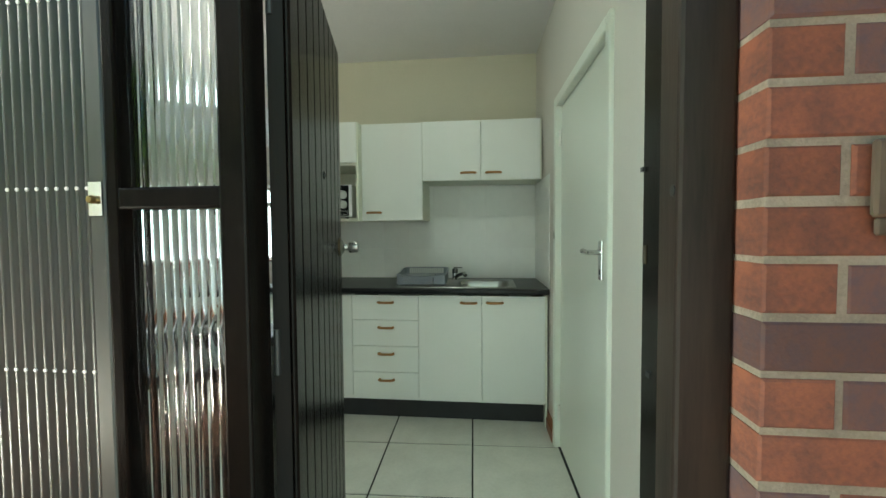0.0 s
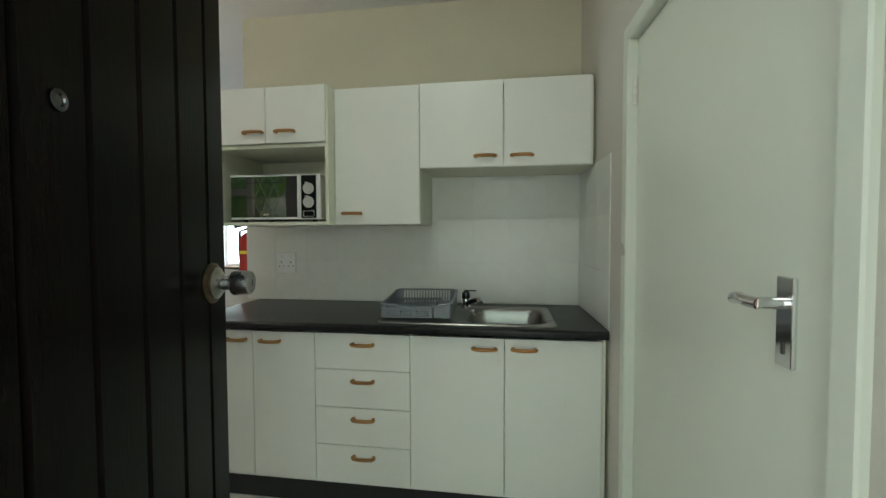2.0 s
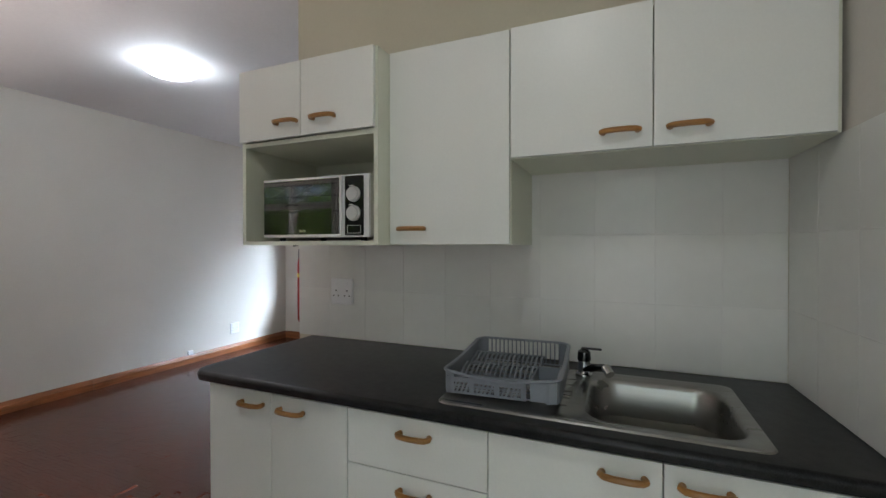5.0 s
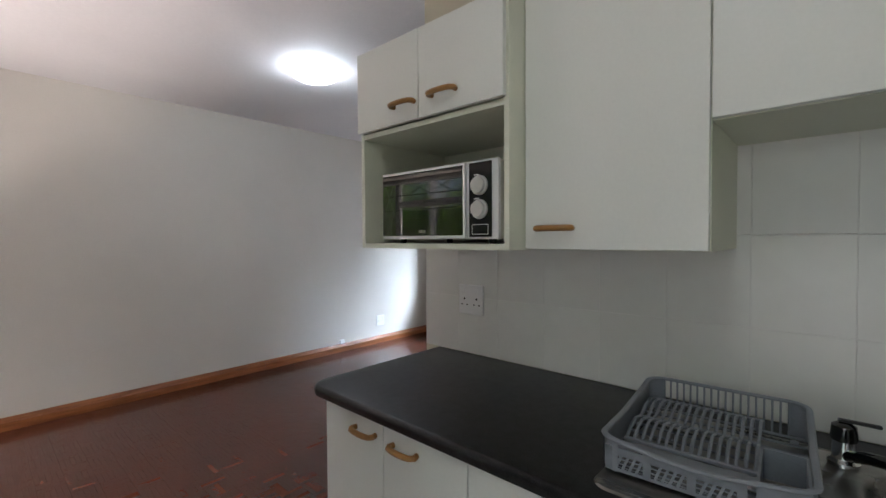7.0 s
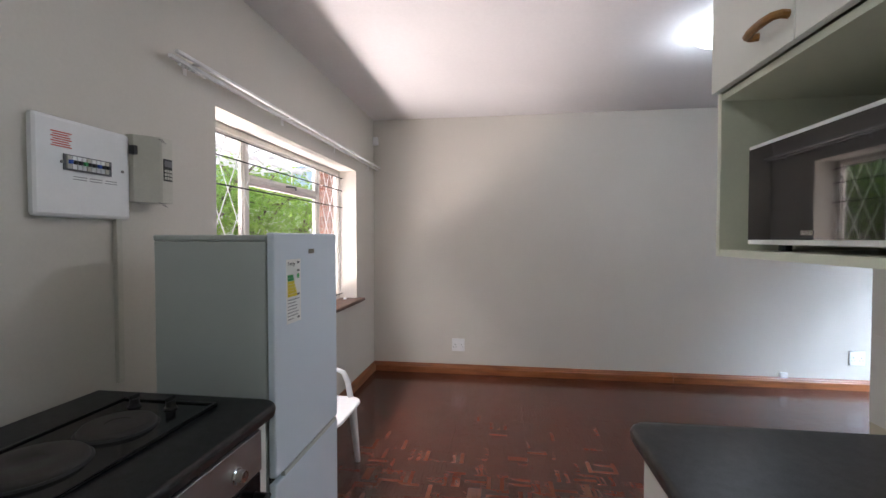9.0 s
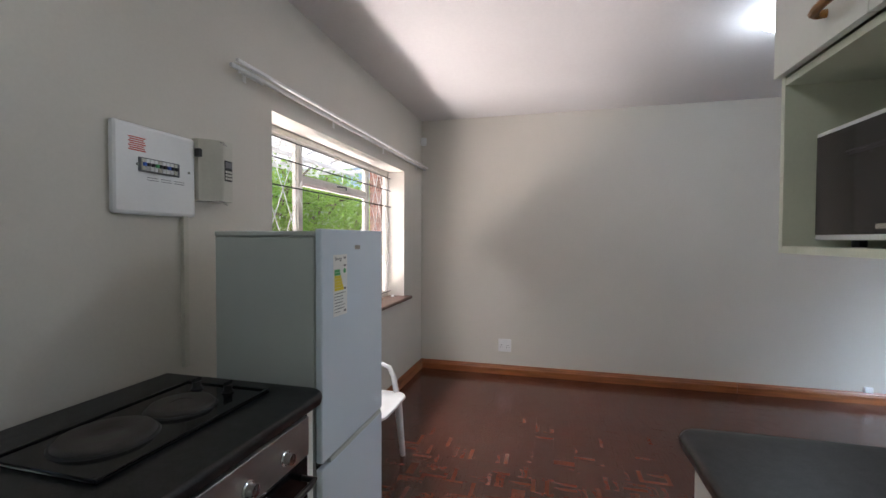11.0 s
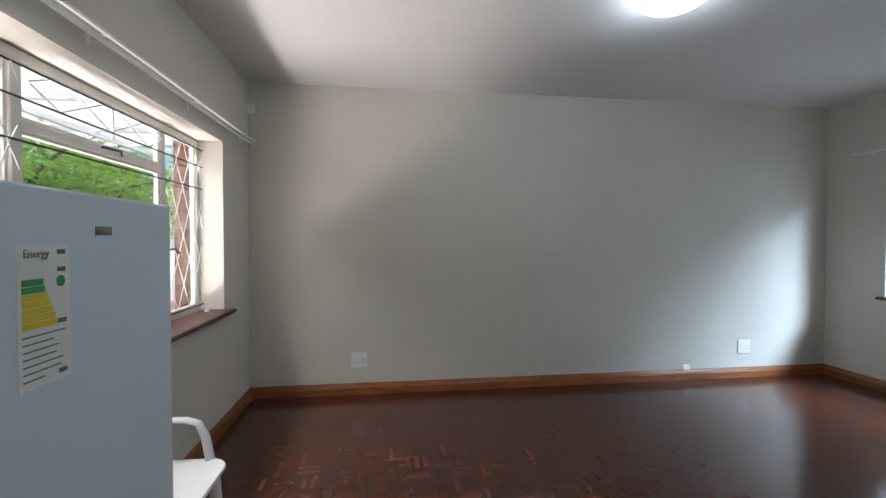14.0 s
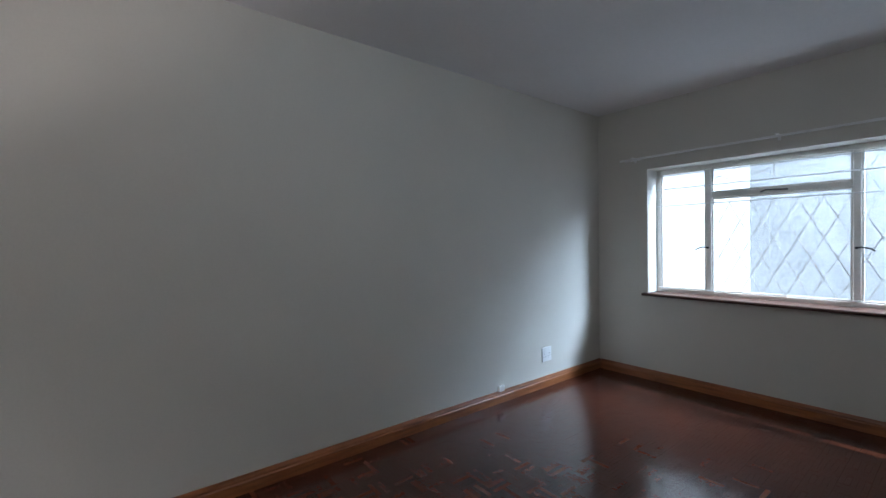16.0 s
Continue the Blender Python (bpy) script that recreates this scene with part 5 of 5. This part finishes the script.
def make_tree(label, x, y, height, spread, seed, leaves, low):
    rnd = random.Random(seed)
    root = thing("tree", label, "tree", (x, y, -0.1), "garden trees")
    bm = bmesh.new()
    trunk_top = Vector((x + 0.1, y + 0.05, height * 0.55))
    sweep(bm, [(x, y, -0.1), (x + 0.04, y, height * 0.25), tuple(trunk_top)], 0.07, 8)
    tips = []
    for i in range(9):
        a = 2 * math.pi * i / 9 + rnd.uniform(-0.3, 0.3)
        r = spread * rnd.uniform(0.5, 1.0)
        tip = Vector((x + r * math.cos(a), y + r * math.sin(a) * 0.8, height * rnd.uniform(0.55, 1.0)))
        mid = trunk_top.lerp(tip, 0.5) + Vector((0, 0, 0.15))
        sweep(bm, [tuple(trunk_top - Vector((0, 0, 0.3))), tuple(mid), tuple(tip)], 0.02, 5)
        tips += [tip, mid, trunk_top.lerp(tip, 0.75)]
    part("trunk", bm, "bark", root, smooth=True)
    verts, faces = [], []
    for i in range(leaves):
        c = rnd.choice(tips)
        p = c + Vector((rnd.gauss(0, spread * 0.22), rnd.gauss(0, spread * 0.2), rnd.gauss(-0.15, height * 0.09)))
        p.z = max(p.z, low + rnd.random() * 0.3)
        q = Euler((rnd.uniform(-0.9, 0.9), rnd.uniform(-0.9, 0.9), rnd.uniform(0, 6.28))).to_matrix()
        s = rnd.uniform(0.03, 0.065)
        k = len(verts)
        for lx, ly, lz in ((0, -1, 0), (0.45, 0, 0.12), (0, 1, -0.15), (-0.45, 0, 0.12)):
            verts.append(p + q @ Vector((lx * s, ly * s, lz * s)))
        faces.append((k, k + 1, k + 2, k + 3))
    data = bpy.data.meshes.new("crown")
    data.from_pydata([v - ORIGIN[root] for v in verts], [], faces)
    data.materials.append(M["leaf"])
    crown = new("crown", data)
    crown.parent = root
    return root


make_tree("leafy green garden tree beside the white wall", -7.4, -2.0, 3.0, 1.3, 3, 3600, 1.35)
make_tree("leafy green garden tree behind the white wall", -9.8, -3.6, 3.6, 1.8, 5, 7000, 1.6)
make_tree("leafy green garden tree behind the white wall", -4.6, -3.7, 3.4, 1.6, 8, 6000, 1.7)
make_tree("leafy green garden tree behind the white wall", -1.6, -3.8, 3.6, 1.7, 11, 6000, 1.7)
make_tree("leafy green garden tree beside the white wall", -5.3, -2.25, 2.9, 1.3, 31, 5000, 1.25)
make_tree("leafy green garden tree beside the white wall", -9.2, -2.0, 3.0, 1.4, 41, 3200, 1.0)
make_tree("leafy green garden tree beside the white wall", -6.3, -2.1, 2.8, 1.2, 43, 2600, 1.05)
make_tree("leafy green garden tree beside the white wall", -1.2, -2.1, 2.9, 1.1, 23, 5000, 1.3)
make_tree("leafy green garden tree behind the white wall", 1.6, -3.5, 3.8, 1.9, 14, 6000, 1.2)

# ---- tiles, parquet and bricks ----
def shared_block(name, sx, sy, sz, bevel, mat):
    """A chamfered piece, centred, open underneath."""
    bm = bmesh.new()
    a = [bm.verts.new((x * sx / 2, y * sy / 2, 0)) for x, y in ((-1, -1), (1, -1), (1, 1), (-1, 1))]
    b = [bm.verts.new((x * sx / 2, y * sy / 2, sz - bevel)) for x, y in ((-1, -1), (1, -1), (1, 1), (-1, 1))]
    c = [bm.verts.new((x * (sx / 2 - bevel), y * (sy / 2 - bevel), sz)) for x, y in ((-1, -1), (1, -1), (1, 1), (-1, 1))]
    for lo, hi in ((a, b), (b, c)):
        for i in range(4):
            j = (i + 1) % 4
            bm.faces.new((lo[i], lo[j], hi[j], hi[i]))
    bm.faces.new(c)
    return finish(name, bm, mat)


def lay(name, data, parent, m):
    ob = new(name, data)
    ob.parent = parent
    ob.matrix_local = m
    return ob


MESHES = {}


def piece(name, parent, mat, sx, sy, sz, m, bevel=0.0015):
    key = (mat, round(sx, 4), round(sy, 4), round(sz, 4))
    if key not in MESHES:
        MESHES[key] = shared_block(name, sx, sy, sz, bevel, mat)
    return lay(name, MESHES[key], parent, m)


kitchen_floor = bpy.data.objects["floor_kitchen"]
S, J = 0.494, 0.009
TILE_M = Matrix.Translation((0.012, 2.527, FLOOR - 0.006)) @ Matrix.Rotation(0.037, 4, "Z")
for i in range(-3, 1):
    for j in range(-4, 2):
        x0, x1 = max(i * S, -1.385), (i + 1) * S
        y0, y1 = max(j * S, -1.640), min((j + 1) * S, 0.845)
        piece("tile", kitchen_floor, "floor_tile", x1 - x0 - J, y1 - y0 - J, 0.006, TILE_M @ Matrix.Translation(((x0 + x1) / 2, (y0 + y1) / 2, 0)))

# splashback: grout bed and glazed tiles
wall_k = bpy.data.objects["wall_kitchen"]
bed = setting("splashback_bed", boxed(PIER_X + 0.002, EAST - 0.004, KITCHEN_Y - 0.0032, KITCHEN_Y - 0.0004, 0.9462, 1.667), "grout", "pale grout behind the wall tiles", "wall")
rows_z = [0.9465, 1.178, 1.422, 1.666]
cols = [PIER_X + 0.003] + [-1.317 + 0.2 * i for i in range(9)] + [EAST - 0.005]
FACE = Matrix.Rotation(radians(90), 4, "X")
for z0, z1 in zip(rows_z, rows_z[1:]):
    for x0, x1 in zip(cols, cols[1:]):
        piece("tile", wall_k, "tile", x1 - x0 - 0.0014, z1 - z0 - 0.0022, 0.0015, Matrix.Translation(((x0 + x1) / 2, KITCHEN_Y - 0.0034, (z0 + z1) / 2)) @ FACE, 0.0006)
wall_e = bpy.data.objects["wall_east"]
SIDE = Matrix.Rotation(radians(-90), 4, "Z") @ FACE
bed2 = setting("splashback_side_bed", boxed(-0.0032, -0.0004, -0.608, -0.008, 0.9462, 1.660), "grout", "pale grout behind the side wall tiles", "wall")
bed2.matrix_world = EAST_M
for z0, z1 in zip([0.9465, 1.180, 1.421], [1.180, 1.421, 1.660]):
    for y0, y1 in ((-0.608, -0.409), (-0.409, -0.209), (-0.209, -0.0085)):
        piece("tile", wall_e, "tile", y1 - y0 - 0.002, z1 - z0 - 0.002, 0.0014, Matrix.Translation((-0.0034, (y0 + y1) / 2, (z0 + z1) / 2)) @ SIDE, 0.0006)

# brick pier to the right of the entrance, English bond
pier = setting("wall_entrance_pier", boxed(0.4795, 1.70, 0.7245, 0.9295, 0, TOP), "mortar", "red and blue-brown face brick wall", "wall")
COURSE, BX, BRICK_Z = 0.0786, 0.478, 0.129
DARK_ENDS, DARK_NEXT = (3, 7, 10, 13, 19, 23, 27), (2, 8, 11, 12, 14, 18, 22)
rnd = random.Random(4)
for k in range(0, 32):
    z = COURSE * k + BRICK_Z
    x = BX
    n = 0
    while x < 1.5:
        w = 0.094 if k % 2 == 0 and n == 0 else 0.218
        dark = k in DARK_ENDS if n == 0 else k in DARK_NEXT if n == 1 else rnd.random() < 0.25
        piece("brick", pier, "brick_dark" if dark else "brick", w, 0.0675, 0.112, Matrix.Translation((x + w / 2, 0.8325 + rnd.uniform(-0.002, 0.002), z + rnd.uniform(-0.0012, 0.0012))) @ FACE @ Matrix.Rotation(rnd.uniform(-0.004, 0.004), 4, "Z"), 0.0035)
        x += w + 0.0112
        n += 1

# flat metal bracket on the brick
bracket = thing("wall_bracket", "weathered brown metal bracket screwed to the brick wall", "bracket", (0.62, 0.72, 1.31))
part("plate", boxed(0.600, 0.695, 0.706, 0.7185, 1.325, 1.425, bevel=0.004), "bark", bracket)
part("tab", boxed(0.606, 0.653, 0.710, 0.7185, 1.301, 1.3245, bevel=0.003), "bark", bracket)
part("screw", tubed((0.628, 0.710, 1.313), (0.628, 0.707, 1.313), 0.006, sides=10), "steel", bracket)

# brick garden pillar
pillar = setting("brick_pillar", boxed(-5.85, -5.45, 0.12, 0.46, -0.1, TOP + 0.11), "mortar", "red brick pillar holding the eave", "pillar")
for k in range(31):
    z = -0.06 + COURSE * k
    for s in range(2):
        w = 0.205
        piece("brick", pillar, "brick", w, 0.0745, 0.012, Matrix.Translation((-5.75 + s * 0.205, 0.460, z)) @ Matrix.Rotation(radians(180), 4, "Z") @ FACE, 0.003)
        piece("brick", pillar, "brick", 0.162, 0.0745, 0.012, Matrix.Translation((-5.45, 0.205 + s * 0.172, z)) @ Matrix.Rotation(radians(90), 4, "Z") @ FACE, 0.003)

# mosaic parquet: squares of five fingers, turned by turns
floor = bpy.data.objects["floor"]
SQ = 0.122
FW = SQ / 5
TONES = ("parquet", "parquet_dark", "parquet_light")
finger_a = [shared_block("parquet_finger", SQ - 0.0003, FW - 0.0003, 0.006, 0.0003, tone) for tone in TONES]
finger_b = [shared_block("parquet_finger", FW - 0.0003, SQ - 0.0003, 0.006, 0.0003, tone) for tone in TONES]
tones = []
verts, faces = [], []
rnd = random.Random(9)


def joined_finger(cx, cy, sx, sy, z):
    k = len(verts)
    b = 0.0003
    tx, ty = rnd.gauss(0, 0.006), rnd.gauss(0, 0.006)
    for px, py, pz in ((-1, -1, 0), (1, -1, 0), (1, 1, 0), (-1, 1, 0)):
        verts.append((cx + px * sx / 2, cy + py * sy / 2, FLOOR - 0.005))
    for px, py, pz in ((-1, -1, 0), (1, -1, 0), (1, 1, 0), (-1, 1, 0)):
        verts.append((cx + px * (sx / 2 - b), cy + py * (sy / 2 - b), z + px * sx / 2 * tx + py * sy / 2 * ty))
    faces.append((k + 4, k + 5, k + 6, k + 7))
    for i in range(4):
        j = (i + 1) % 4
        faces.append((k + i, k + j, k + 4 + j, k + 4 + i))


for i in range(int((-1.41 - WEST) / SQ) + 1):
    for j in range(int((NORTH - SOUTH) / SQ) + 1):
        x, y = WEST + i * SQ, SOUTH + j * SQ
        near = -3.05 < x < -2.35 and 2.05 < y < 3.15
        for k in range(5):
            tone = rnd.choices((0, 1, 2), (0.53, 0.36, 0.11))[0]
            if (i + j) % 2:
                cx, cy, sx, sy, data = x + SQ / 2, y + FW * (k + 0.5), SQ - 0.0003, FW - 0.0003, finger_a
            else:
                cx, cy, sx, sy, data = x + FW * (k + 0.5), y + SQ / 2, FW - 0.0003, SQ - 0.0003, finger_b
            if cx > -1.415 or cy > NORTH:
                continue
            z = FLOOR
            if near:
                lay("parquet_finger", data[tone], floor, Matrix.Translation((cx, cy, -0.006 + z)) @ Euler((rnd.gauss(0, 0.003), rnd.gauss(0, 0.003), 0)).to_matrix().to_4x4())
            else:
                joined_finger(cx, cy, sx, sy, z)
                tones += [tone] * 5
data = bpy.data.meshes.new("parquet_rest")
data.from_pydata(verts, [], faces)
for tone in TONES:
    data.materials.append(M[tone])
data.polygons.foreach_set("material_index", tones)
rest = new("parquet_rest", data)
rest.parent = floor
tagged(rest, kind="stuff")
